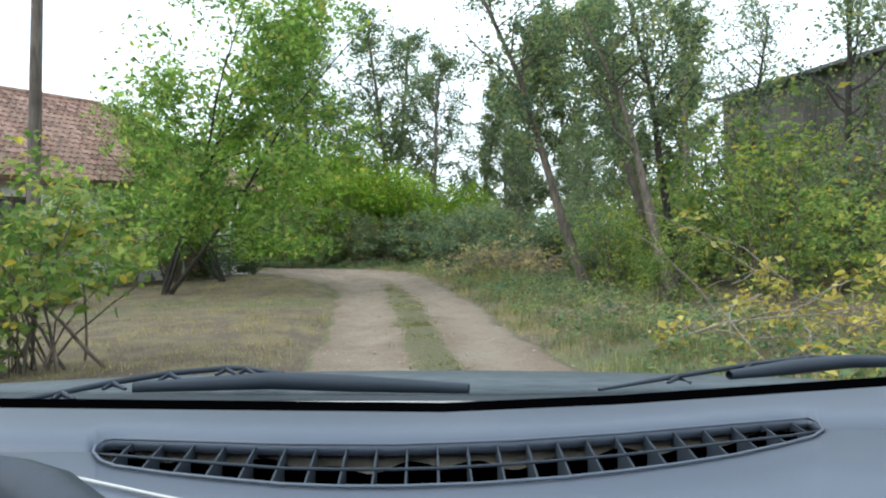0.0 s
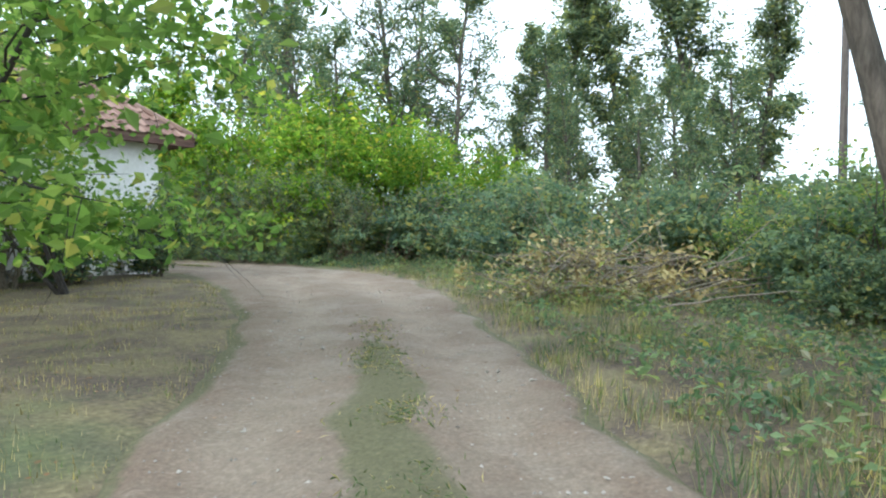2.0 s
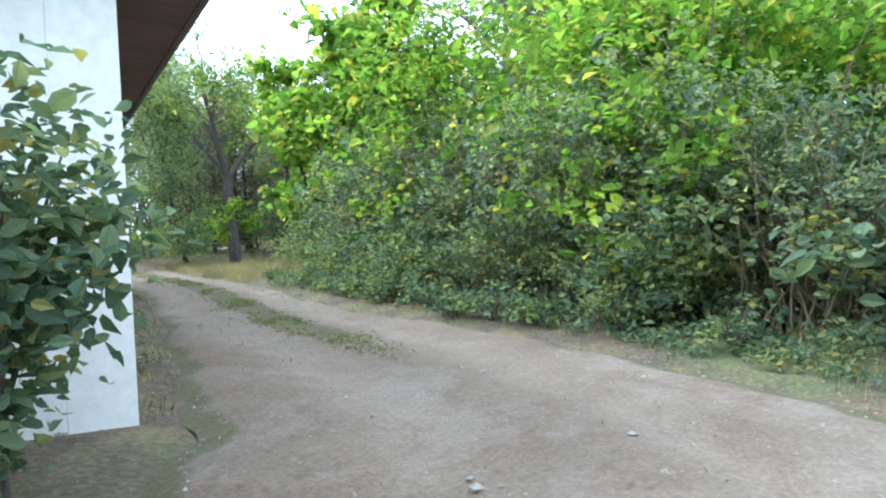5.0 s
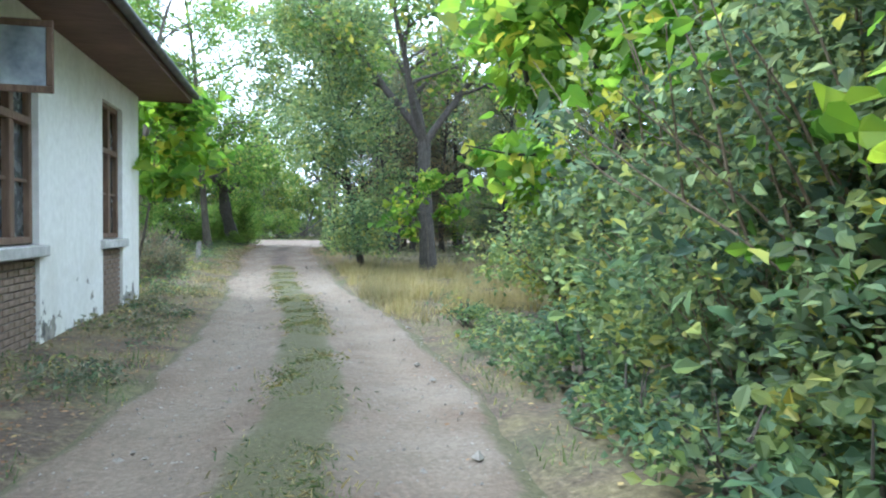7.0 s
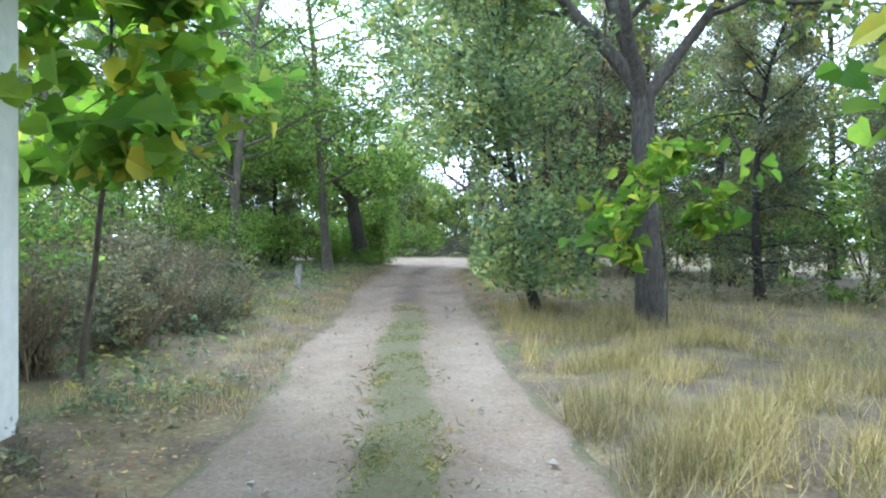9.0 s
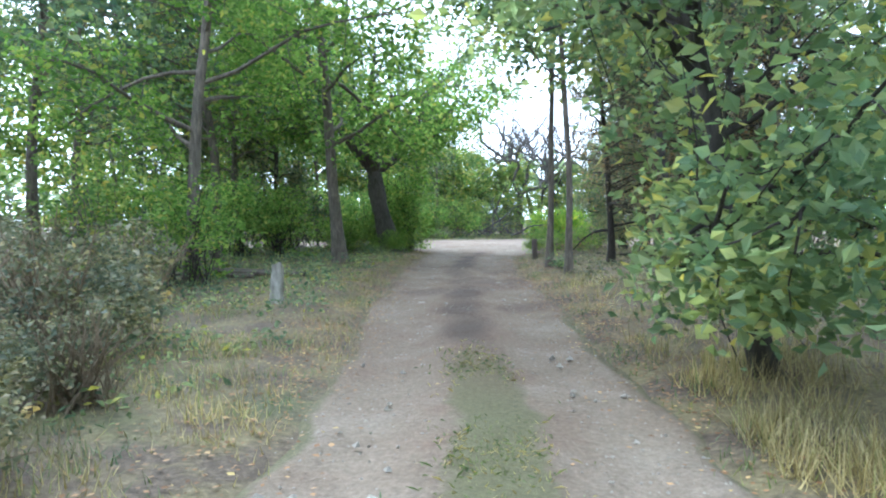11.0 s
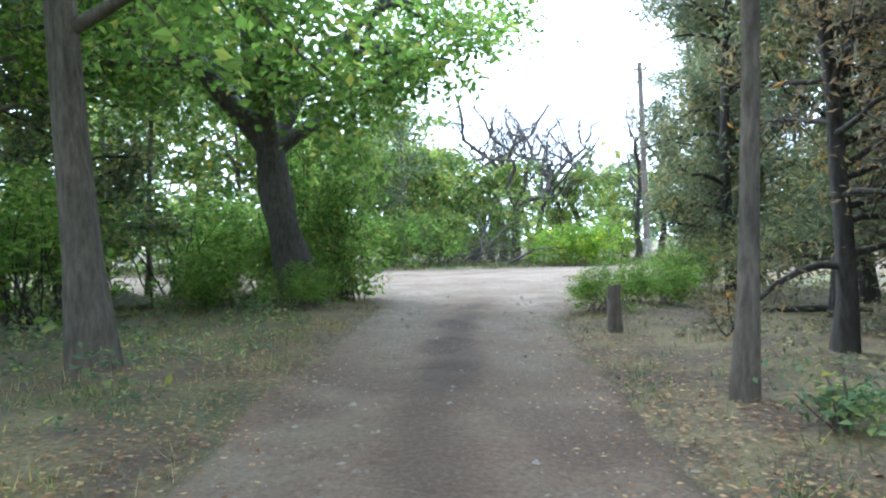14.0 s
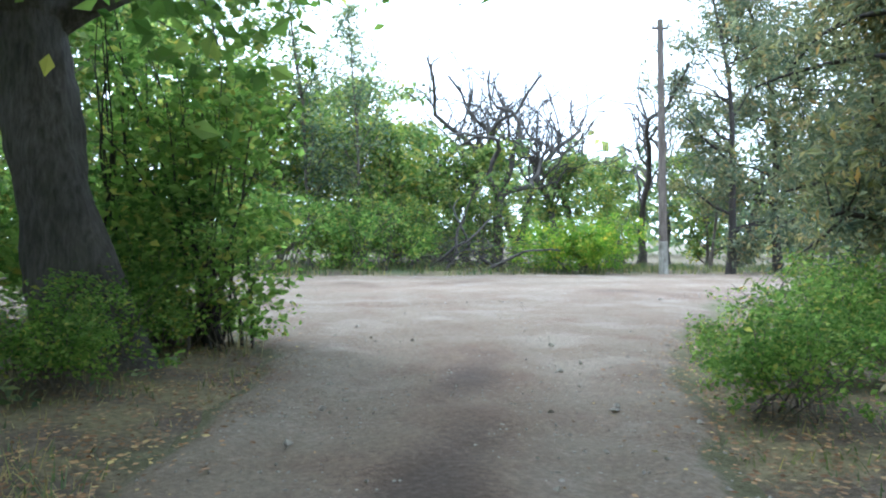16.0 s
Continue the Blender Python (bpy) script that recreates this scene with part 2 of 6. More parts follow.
def tree(name, label, seed, height=9.0, radius=0.14, crown=(0.3, 1.0), reach=2.2, leaf=0.13, count=9000, leaf_m=None, bark=None,
         limbs=16, twigs=5, lift=0.06, lean=(0, 0), forks=1, taper=0.75, clump=0.38, shape=1.0, limb_r=0.5, category="tree", rise=0.55, droop=0.25, broad=False, fine_leaf=False, low=0.08, trunk_jitter=0.055, limb_jitter=0.16, trim=99.0, clear=(-99.0, 0.0), leaf_w=0.6):
    """A tapered trunk with limbs, and a crown of leaf clumps round its twigs, cut back beyond trim and, on the side below clear[0], up to the height clear[1]."""
    rng = np.random.default_rng(seed)
    ob = thing(name, label, category)
    lines, fine, tips = [], [], []

    def cut(p):
        return bool(np.any((np.hypot(p[:, 0] - lean[0] * p[:, 2], p[:, 1] - lean[1] * p[:, 2]) > trim) | ((p[:, 0] < clear[0]) & (p[:, 2] < clear[1]))))
    for k in range(forks):
        ang = 2 * np.pi * k / max(forks, 1) + rng.uniform(0, 1)
        out = 0.0 if forks == 1 else 0.28
        start = (0.6 * radius * math.cos(ang) * (forks > 1), 0.6 * radius * math.sin(ang) * (forks > 1), -0.15)
        trunk = wander(rng, start, (lean[0] + out * math.cos(ang), lean[1] + out * math.sin(ang), 1.0), height, 12, trunk_jitter, 0.03)
        frac = np.linspace(0, 1, 13)
        rad = radius * (1 - taper * frac) * (1 + 0.55 * np.exp(-frac * 22)) * (1 if forks == 1 else 0.75)
        lines.append((trunk, rad))
        for i in range(limbs // forks):
            u = crown[0] + (crown[1] - crown[0]) * (i + rng.uniform(0, 1)) / max(1, limbs // forks)
            u = min(u, 0.99)
            at = np.array([np.interp(u, frac, trunk[:, c]) for c in range(3)])
            w = (u - crown[0]) / max(1e-3, crown[1] - crown[0])
            size = reach * (0.35 + 1.0 * math.sin(math.pi * min(1, w * 0.78 + 0.18)) ** shape) * rng.uniform(0.6, 1.15)
            th = rng.uniform(0, 2 * np.pi)
            limb = wander(rng, at, (math.cos(th), math.sin(th), rise + 0.7 * w), size, 6, limb_jitter, lift)
            for _ in range(3):
                if cut(limb):
                    limb = at + (limb - at) * 0.75
            if cut(limb):
                continue
            r0 = np.interp(u, frac, rad) * limb_r
            lines.append((limb, r0 * np.linspace(1, 0.22, 7)))
            for _ in range(twigs):
                v = rng.uniform(0.25, 1.0)
                q = np.array([np.interp(v, np.linspace(0, 1, 7), limb[:, c]) for c in range(3)])
                tw = wander(rng, q, rng.normal(size=3) + [math.cos(th), math.sin(th), 0.15], size * rng.uniform(0.2, 0.5), 4, 0.2, -0.02)
                if cut(tw):
                    continue
                fine.append((tw, max(0.006, r0 * 0.25) * np.linspace(1, 0.3, 5)))
                tips.append(tw)
    v, f = tubes(lines, 6)
    if fine:
        v2, f2 = tubes(fine, 3)
        v, f = np.concatenate([v, v2]), np.concatenate([f, f2 + len(v)])
    part_mesh("trunk", mesh_of("trunk", v, f, bark or M_BARK, True), ob)
    if count:
        tips = np.array(tips)
        pick = rng.integers(0, len(tips), count)
        along = rng.integers(1, 5, count)
        c = tips[pick, along] + rng.normal(size=(count, 3)) * clump * rng.uniform(0.2, 1.0, (count, 1)) * [1, 1, 0.75]
        c[:, 2] = np.where(c[:, 2] < low, low + rng.uniform(0, 0.5, count), c[:, 2])
        c = c[~((np.hypot(c[:, 0] - lean[0] * c[:, 2], c[:, 1] - lean[1] * c[:, 2]) > trim + 0.2) | ((c[:, 0] < clear[0]) & (c[:, 2] < clear[1])))]
        out = outward(c)
        v, f = broad_leaves(rng, c, leaf, droop, out=out) if broad else leaves(rng, c, leaf, droop, leaf_w, fine=fine_leaf, out=out)
        part_mesh("crown", mesh_of("crown", v, f, leaf_m or M_LEAF_MID), ob)
    return ob


def limbed_tree(name, label, seed, fork, limbs, spread, radius, leaf, count, leaf_m, bark, lean=(0, 0), clump=0.4, broad=False, length=4.5, lift=0.06, twigs=6, subs=5,
                droop=0.3, gnarl=0.05, low=1.4, category="tree", hang=0.0, fine_leaf=False, flare=0.6, crook=0.13):
    """A stout rough trunk that parts at fork into main limbs; each bears boughs, twigs and leaves."""
    rng = np.random.default_rng(seed)
    ob = thing(name, label, category)
    n = 30
    u = np.linspace(0, 1, n)
    bend = 0.1 * np.sin(u * 4 + seed)
    trunk = np.stack([lean[0] * fork * u + bend * 0.6, lean[1] * fork * u + bend * 0.4, -0.2 + (fork + 0.2) * u], 1)
    rad = radius * (1 - 0.2 * u) * (1 + flare * np.exp(-u * fork * 2.2))
    v, f = tubes([(trunk, rad)], 18)
    ring = np.tile(np.linspace(0, 2 * np.pi, 18, endpoint=False), n)
    h = np.repeat(u * fork, 18)
    rough = gnarl * (np.sin(ring * 3 + h * 1.7) + 0.7 * np.sin(ring * 7 - h * 2.3 + 1) + 0.6 * np.sin(h * 5.1 + ring * 2) + 0.35 * rng.normal(size=len(h)))
    axis = np.repeat(trunk, 18, 0)
    v = axis + (v - axis) * (1 + rough)[:, None]
    lines, fine, tips = [], [], []
    top = trunk[-1]
    for k in range(limbs):
        th = 2 * np.pi * (k + rng.uniform(-0.25, 0.25)) / limbs + seed
        start = top - [0, 0, 0.12 + rng.uniform(0, 0.35) * fork * 0.3]
        ln = length * rng.uniform(0.75, 1.15)
        limb = wander(rng, start, (spread * math.cos(th) + lean[0], spread * math.sin(th) + lean[1], 1.0), ln, 10, crook, lift)
        r = radius * rng.uniform(0.5, 0.7) * np.linspace(1, 0.22, 11)
        lines.append((limb, r))
        for j in range(subs):
            w = (0.25 + 0.75 * (j + rng.uniform(0, 1)) / subs)
            at = np.array([np.interp(w, np.linspace(0, 1, 11), limb[:, c]) for c in range(3)])
            a2 = th + rng.normal() * 1.1
            bough = wander(rng, at, (math.cos(a2), math.sin(a2), 0.35 + 0.4 * rng.normal() - hang), ln * rng.uniform(0.3, 0.55), 7, crook + 0.04, lift - hang * 0.2)
            lines.append((bough, np.interp(w, np.linspace(0, 1, 11), r) * 0.6 * np.linspace(1, 0.25, 8)))
            for _ in range(twigs):
                q = bough[rng.integers(2, 8)]
                tw = wander(rng, q, rng.normal(size=3) + [math.cos(a2), math.sin(a2), -0.1 - hang], ln * rng.uniform(0.1, 0.26), 4, 0.22, -0.03 - hang * 0.2)
                fine.append((tw, 0.009 * np.linspace(1, 0.35, 5)))
                tips.append(tw)
    v2, f2 = tubes(lines, 7)
    v3, f3 = tubes(fine, 3)
    part_mesh("trunk", mesh_of("trunk", np.concatenate([v, v2, v3]), np.concatenate([f, f2 + len(v), f3 + len(v) + len(v2)]), bark, True), ob)
    if count:
        tips = np.array(tips)
        c = tips[rng.integers(0, len(tips), count), rng.integers(1, 5, count)] + rng.normal(size=(count, 3)) * clump * rng.uniform(0.2, 1, (count, 1)) * [1, 1, 0.8]
        c = c[c[:, 2] > low]
        out = outward(c)
        v, f = broad_leaves(rng, c, leaf, droop, out=out) if broad else leaves(rng, c, leaf, droop, fine=fine_leaf, out=out)
        part_mesh("crown", mesh_of("crown", v, f, leaf_m), ob)
    return ob


def bush(name, label, seed, size=(1.5, 1.5, 1.6), leaf=0.11, count=6000, leaf_m=None, stems=18, bark=None, lobes=9, category="bush", shell=0.55, floor_z=0.1, broad=0, fine_leaf=True):
    """Stems from the ground, and leaves on an uneven cluster of lobes."""
    rng = np.random.default_rng(seed)
    ob = thing(name, label, category)
    sx, sy, sz = size
    lines = []
    for _ in range(stems):
        th = rng.uniform(0, 2 * np.pi)
        e = rng.uniform(0.3, 1.0)
        tgt = np.array([math.cos(th) * sx * e * 0.8, math.sin(th) * sy * e * 0.8, sz * rng.uniform(0.6, 1.05)])
        s = np.array([rng.normal() * sx * 0.2, rng.normal() * sy * 0.2, -0.1])
        ln = wander(rng, s, tgt - s + rng.normal(size=3) * 0.15, np.linalg.norm(tgt - s), 6, 0.12, 0.02)
        lines.append((ln, rng.uniform(0.008, 0.022) * np.linspace(1.2, 0.3, 7)))
    v, f = tubes(lines, 5)
    tagged(part_mesh("woody_base", mesh_of("woody_base", v, f, bark or M_BARK, True), ob), kind="stuff")
    if count:
        cen = np.stack([rng.normal(size=lobes).clip(-1.35, 1.35) * 0.48 * sx, rng.normal(size=lobes).clip(-1.5, 1.5) * 0.48 * sy, rng.uniform(0.2, 0.8, lobes) * sz], 1)
        rad = rng.uniform(0.3, 0.55, lobes)[:, None] * np.array([[sx, sy, sz * 0.75]])
        # sprays on the lobes, and leaves round each spray
        sprays = max(lobes * 6, count // 15)
        k = rng.integers(0, lobes, sprays)
        d = rng.normal(size=(sprays, 3))
        d /= np.linalg.norm(d, axis=1)[:, None]
        at = cen[k] + d * rad[k] * rng.uniform(shell, 1.08, (sprays, 1))
        pick = rng.integers(0, sprays, count)
        c = at[pick] + rng.normal(size=(count, 3)) * [1.35 * leaf, 1.35 * leaf, 0.8 * leaf]
        out = d[pick]
        c[:, 2] = np.abs(c[:, 2] - floor_z) + floor_z
        v, f = leaves(rng, c, leaf, 0.2, fine=fine_leaf, out=out)
        if broad:
            v2, f2 = broad_leaves(rng, c[:broad] * [1.04, 1.04, 1.03], leaf * 1.25, 0.45, out=out[:broad])
            v, f = np.concatenate([v, v2]), np.concatenate([f, f2 + len(v)])
        tagged(part_mesh("leaf_mass", mesh_of("leaf_mass", v, f, leaf_m or M_LEAF_MID), ob), kind="stuff")
    return ob


def smooth(a, b, x):
    t = np.clip((np.asarray(x, float) - a) / (b - a), 0, 1)
    return t * t * (3 - 2 * t)


# ---------- ground and road ----------
# The lane: left and right edge from the lawn, round the house's corner, to the gravel road.
LANE = [(-30, -31.5, -27.8, -34.5), (-21, -22.5, -18.8, -25.4), (-13.4, -16.7, -11.7, -19.0), (-8.4, -12.6, -6.7, -14.85), (-5.0, -9.2, -2.4, -11.2),
        (-2.6, -6.0, 0.7, -8.2), (-0.6, -2.6, 3.4, -4.6), (0.5, 1.2, 4.2, -0.3), (0.75, 4.6, 3.75, 4.2), (1.15, 8, 3.75, 8.2), (1.35, 12, 4.0, 12.4),
        (1.25, 16, 3.7, 16), (1.0, 20, 3.45, 20), (0.85, 24, 3.35, 24), (0.6, 29, 3.2, 29), (0.48, 33.8, 3.12, 33.8), (0.52, 37.8, 3.42, 37.8), (0.47, 41.3, 4.32, 41.0), (-1.48, 44.4, 6.32, 44.7), (-3.78, 46.8, 8.92, 49.4)]


def spline(rows, n):
    rows = np.asarray(rows, float)
    k = np.arange(len(rows))
    u = np.linspace(0, len(rows) - 1, n)
    i = np.clip(u.astype(int), 0, len(rows) - 2)
    w = (u - i)[:, None]
    p0, p1, p2, p3 = (rows[np.clip(i + o, 0, len(rows) - 1)] for o in (-1, 0, 1, 2))
    return 0.5 * (2 * p1 + (p2 - p0) * w + (2 * p0 - 5 * p1 + 4 * p2 - p3) * w ** 2 + (3 * p1 - p0 - 3 * p2 + p3) * w ** 3)


LANE_FINE = spline(LANE, 640)
LANE_MID = (LANE_FINE[:, :2] + LANE_FINE[:, 2:]) / 2
LANE_HALF = np.linalg.norm(LANE_FINE[:, :2] - LANE_FINE[:, 2:], axis=1) / 2


def rise_at(x, y):
    """The land: level by the house, a little higher at the gravel road."""
    x, y = np.asarray(x, float), np.asarray(y, float)
    return 0.14 * smooth(20, 30, y + 0.0 * x)


def lane_off(x, y):
    """How far outside the lane a place lies, in metres (negative inside)."""
    x, y = np.ravel(x), np.ravel(y)
    out = np.empty(len(x))
    for i in range(0, len(x), 4000):
        d = np.hypot(x[i:i + 4000, None] - LANE_MID[None, ::3, 0], y[i:i + 4000, None] - LANE_MID[None, ::3, 1])
        j = d.argmin(1)
        out[i:i + 4000] = d[np.arange(len(j)), j] - LANE_HALF[::3][j]
    return out


def cross_off(x, y):
    """How far outside the gravel road across the lane's end a place lies."""
    mid = 49.4 + 0.3 * np.asarray(x)
    return np.abs(np.asarray(y) - mid) - 4.4


def lumps(x, y, s, seed=0.0):
    return (np.sin(x * s + 1.3 * np.sin(y * s * 0.7 + seed)) * np.cos(y * s * 1.1 + 1.7 * np.sin(x * s * 0.6 + seed * 2)) +
            0.5 * np.sin(x * s * 2.3 + seed) * np.sin(y * s * 2.1 + 2 * seed))


def ground_z(x, y):
    x, y = np.asarray(x, float), np.asarray(y, float)
    o = np.minimum(lane_off(x, y), np.ravel(cross_off(x, y))).reshape(x.shape)
    sunk = -0.09 * (1 - smooth(-0.25, 0.25, o))
    return rise_at(x, y) + sunk + 0.03 * lumps(x, y, 1.1) * smooth(0, 1, o) + 0.05 * smooth(0, 1.2, o) * (1 - smooth(1.5, 5, o))


def put(ob, x, y, turn=0.0, s=1.0, dz=0.0):
    ob.matrix_basis = pose(x, y, float(ground_z(np.array([x]), np.array([y]))[0]) + dz, 0, 0, turn) @ Matrix.Scale(s, 4)
    return ob


def again(ob, x, y, turn=0.0, s=1.0, dz=0.0):
    base = ob.scale.copy()
    ob.scale = (1, 1, 1)
    m = pose(x, y, float(ground_z(np.array([x]), np.array([y]))[0]) + dz, 0, 0, turn) @ Matrix.Scale(s, 4)
    c = copy_thing(ob, m)
    ob.scale = base
    return c


def ground_material():
    m = mat("soil_and_thatch", (0.2, 0.17, 0.1), 0.95)
    fine = noise_fac(m, 22, 8, 0.7)
    mid = noise_fac(m, 1.7, 5, 0.6)
    big = noise_fac(m, 0.28, 4, 0.55)
    soil = ramp(m, fine, [(0.3, (0.045, 0.034, 0.024)), (0.55, (0.115, 0.085, 0.058)), (0.75, (0.25, 0.19, 0.13))])
    thatch = ramp(m, fine, [(0.3, (0.085, 0.068, 0.033)), (0.55, (0.185, 0.15, 0.075)), (0.75, (0.32, 0.265, 0.145))])
    green = ramp(m, fine, [(0.3, (0.04, 0.065, 0.02)), (0.55, (0.09, 0.125, 0.04)), (0.75, (0.16, 0.19, 0.075))])
    a = mixed(m, ramp(m, mid, [(0.42, (0, 0, 0)), (0.6, (1, 1, 1))]), soil, thatch)
    colour(m, mixed(m, ramp(m, big, [(0.56, (0, 0, 0)), (0.68, (0.7, 0.7, 0.7))]), a, green))
    bump(m, fine, 0.8, 0.03)
    return m


def road_material():
    m = mat("pale_dirt", (0.36, 0.31, 0.25), 0.95)
    fine = noise_fac(m, 30, 8, 0.75)
    grit = node(m, "ShaderNodeTexVoronoi", Scale=26.0)
    link(m, m.node_tree.nodes.new("ShaderNodeTexCoord").outputs["Object"], grit.inputs["Vector"])
    mid = noise_fac(m, 1.4, 6, 0.65)
    dust = ramp(m, fine, [(0.3, (0.118, 0.088, 0.062)), (0.52, (0.192, 0.148, 0.105)), (0.75, (0.298, 0.237, 0.172))])
    dark = ramp(m, fine, [(0.3, (0.074, 0.044, 0.028)), (0.55, (0.168, 0.105, 0.068)), (0.75, (0.295, 0.195, 0.132))])
    sod = ramp(m, fine, [(0.3, (0.055, 0.056, 0.022)), (0.55, (0.112, 0.108, 0.045)), (0.75, (0.19, 0.172, 0.08))])
    a = mixed(m, ramp(m, mid, [(0.42, (0, 0, 0)), (0.68, (0.8, 0.8, 0.8))]), dust, dark)
    a = mixed(m, ramp(m, noise_fac(m, 0.75, 6, 0.7), [(0.5, (0, 0, 0)), (0.62, (0.7, 0.7, 0.7))]), a, ramp(m, fine, [(0.3, (0.17, 0.138, 0.105)), (0.7, (0.33, 0.28, 0.225))]))
    at = m.node_tree.nodes.new("ShaderNodeAttribute")
    at.attribute_name = "sod"
    edge = m.node_tree.nodes.new("ShaderNodeMath")
    edge.operation = "ADD"
    link(m, at.outputs["Fac"], edge.inputs[0])
    sh = m.node_tree.nodes.new("ShaderNodeMath")
    sh.operation, sh.inputs[1].default_value = "MULTIPLY_ADD", 0.9
    sh.inputs[2].default_value = -0.45
    link(m, noise_fac(m, 3.2, 6, 0.7), sh.inputs[0])
    link(m, sh.outputs[0], edge.inputs[1])
    a = mixed(m, ramp(m, edge.outputs[0], [(0.42, (0, 0, 0)), (0.62, (0.9, 0.9, 0.9))]), a, sod)
    at3 = m.node_tree.nodes.new("ShaderNodeAttribute")
    at3.attribute_name = "rut"
    worn = m.node_tree.nodes.new("ShaderNodeMath")
    worn.operation = "MULTIPLY"
    link(m, at3.outputs["Fac"], worn.inputs[0])
    link(m, ramp(m, noise_fac(m, 2.1, 6, 0.7), [(0.35, (0.25, 0.25, 0.25)), (0.6, (1, 1, 1))]), worn.inputs[1])
    a = mixed(m, worn.outputs[0], a, ramp(m, fine, [(0.3, (0.195, 0.152, 0.11)), (0.7, (0.35, 0.283, 0.21))]))
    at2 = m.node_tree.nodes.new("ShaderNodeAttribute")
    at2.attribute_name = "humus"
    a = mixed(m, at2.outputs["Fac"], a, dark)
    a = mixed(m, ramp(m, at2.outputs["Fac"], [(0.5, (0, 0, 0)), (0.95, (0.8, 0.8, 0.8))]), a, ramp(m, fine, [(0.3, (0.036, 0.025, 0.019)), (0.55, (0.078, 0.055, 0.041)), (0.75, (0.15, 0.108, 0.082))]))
    stone = ramp(m, grit.outputs["Distance"], [(0.08, (1.2, 1.18, 1.15)), (0.4, (0.92, 0.92, 0.92))])
    colour(m, mixed(m, 0.3, a, mixed(m, 1.0, a, stone, "MULTIPLY")))
    bump(m, mixed(m, 0.55, fine, noise_fac(m, 6.5, 7, 0.7)), 0.85, 0.05)
    return m


def grid_axis(lo, a, b, hi, fine, coarse_n):
    left = a - (a - lo) * np.linspace(1, 0, coarse_n, endpoint=False) ** 2.2
    right = b + (hi - b) * np.linspace(0, 1, coarse_n + 1)[1:] ** 2.2
    return np.concatenate([left, np.arange(a, b + fine / 2, fine), right])


gx = grid_axis(-900, -24, 14, 900, 0.4, 22)
gy = grid_axis(-900, -28, 58, 900, 0.4, 22)
GX, GY = np.meshgrid(gx, gy)
GZ = ground_z(GX, GY)
nx_, ny_ = len(gx), len(gy)
ii, jj = np.meshgrid(np.arange(ny_ - 1), np.arange(nx_ - 1), indexing="ij")
gf = np.stack([ii * nx_ + jj, ii * nx_ + jj + 1, (ii + 1) * nx_ + jj + 1, (ii + 1) * nx_ + jj], -1).reshape(-1, 4)
M_GROUND, M_ROAD = ground_material(), road_material()
tagged(new("ground", mesh_of("ground", np.stack([GX, GY, GZ], -1).reshape(-1, 3), gf, M_GROUND, True)), "dry soil with thin grass and fallen leaves", "ground", kind="structure")


def sheet(name, label, P, material, sod, humus, rut):
    """A road sheet from a grid of points (rows along it) with masks for turf, dark humus and pale wheel tracks."""
    n, k = P.shape[:2]
    a, b = np.meshgrid(np.arange(n - 1), np.arange(k - 1), indexing="ij")
    f = np.stack([a * k + b, a * k + b + 1, (a + 1) * k + b + 1, (a + 1) * k + b], -1).reshape(-1, 4)
    me = mesh_of(name, P.reshape(-1, 3), f, material, True)
    for nm, val in (("sod", sod), ("humus", humus), ("rut", rut)):
        me.attributes.new(nm, "FLOAT", "POINT").data.foreach_set("value", np.asarray(val, np.float32).ravel())
    return tagged(new(name, me), label, "dirt road", kind="structure")


def build_lane():
    k = 33
    w = np.linspace(0, 1, k)
    L, R = LANE_FINE[:, None, :2], LANE_FINE[:, None, 2:]
    ragged = 0.05 * (lumps(LANE_MID[:, 0], LANE_MID[:, 1], 0.9, 0.4) + 0.6 * lumps(LANE_MID[:, 0], LANE_MID[:, 1], 2.7, 1.4))[:, None]
    ww = w[None, :] + (ragged * (1 - w[None, :]) + np.roll(ragged, 37, 0) * w[None, :]) * 0.6
    ww = ww * 1.06 - 0.03
    xy = L + (R - L) * ww[..., None]
    x, y = xy[..., 0], xy[..., 1]
    half = LANE_HALF[:, None]
    off = (w[None, :] - 0.5) * 2 * half
    # the ridge of turf fades where the lane bends past the house
    along = LANE_MID[:, 1][:, None]
    strip = np.exp(-(off / 0.33) ** 2 * 1.2)
    keep = 1 - smooth(-13, -9, along) * (1 - smooth(0.5, 3.0, along)) - smooth(23, 26, along)
    ruts = 0.045 * np.exp(-((np.abs(off) - 0.75) / 0.28) ** 2)
    edge = smooth(0.0, 0.10, w)[None, :] * smooth(0.0, 0.10, 1 - w)[None, :]
    z = rise_at(x, y) - 0.055 - 0.16 * (1 - smooth(-1.3, -0.25, cross_off(x, y))) + 0.07 * edge - ruts + 0.03 * strip * keep + 0.008 * lumps(x, y, 5.0, 1.0) + smooth(22, 32, along) * (0.012 * lumps(x, y, 2.6, 0.7) + 0.008 * lumps(x, y, 7.3, 2.1))
    sod = 0.98 * strip * keep + 0.75 * (1 - smooth(0.02, 0.13, w)[None, :] * smooth(0.02, 0.13, 1 - w)[None, :])
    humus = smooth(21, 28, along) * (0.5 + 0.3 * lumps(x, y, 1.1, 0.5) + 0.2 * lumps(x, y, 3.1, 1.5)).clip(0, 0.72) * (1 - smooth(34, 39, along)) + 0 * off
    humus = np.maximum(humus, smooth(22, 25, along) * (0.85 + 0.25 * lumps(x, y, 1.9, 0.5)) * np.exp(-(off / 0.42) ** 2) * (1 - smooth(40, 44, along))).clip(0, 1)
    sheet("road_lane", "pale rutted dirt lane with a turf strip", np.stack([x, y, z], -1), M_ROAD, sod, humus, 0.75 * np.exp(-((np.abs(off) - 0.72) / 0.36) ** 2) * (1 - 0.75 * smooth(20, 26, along)))


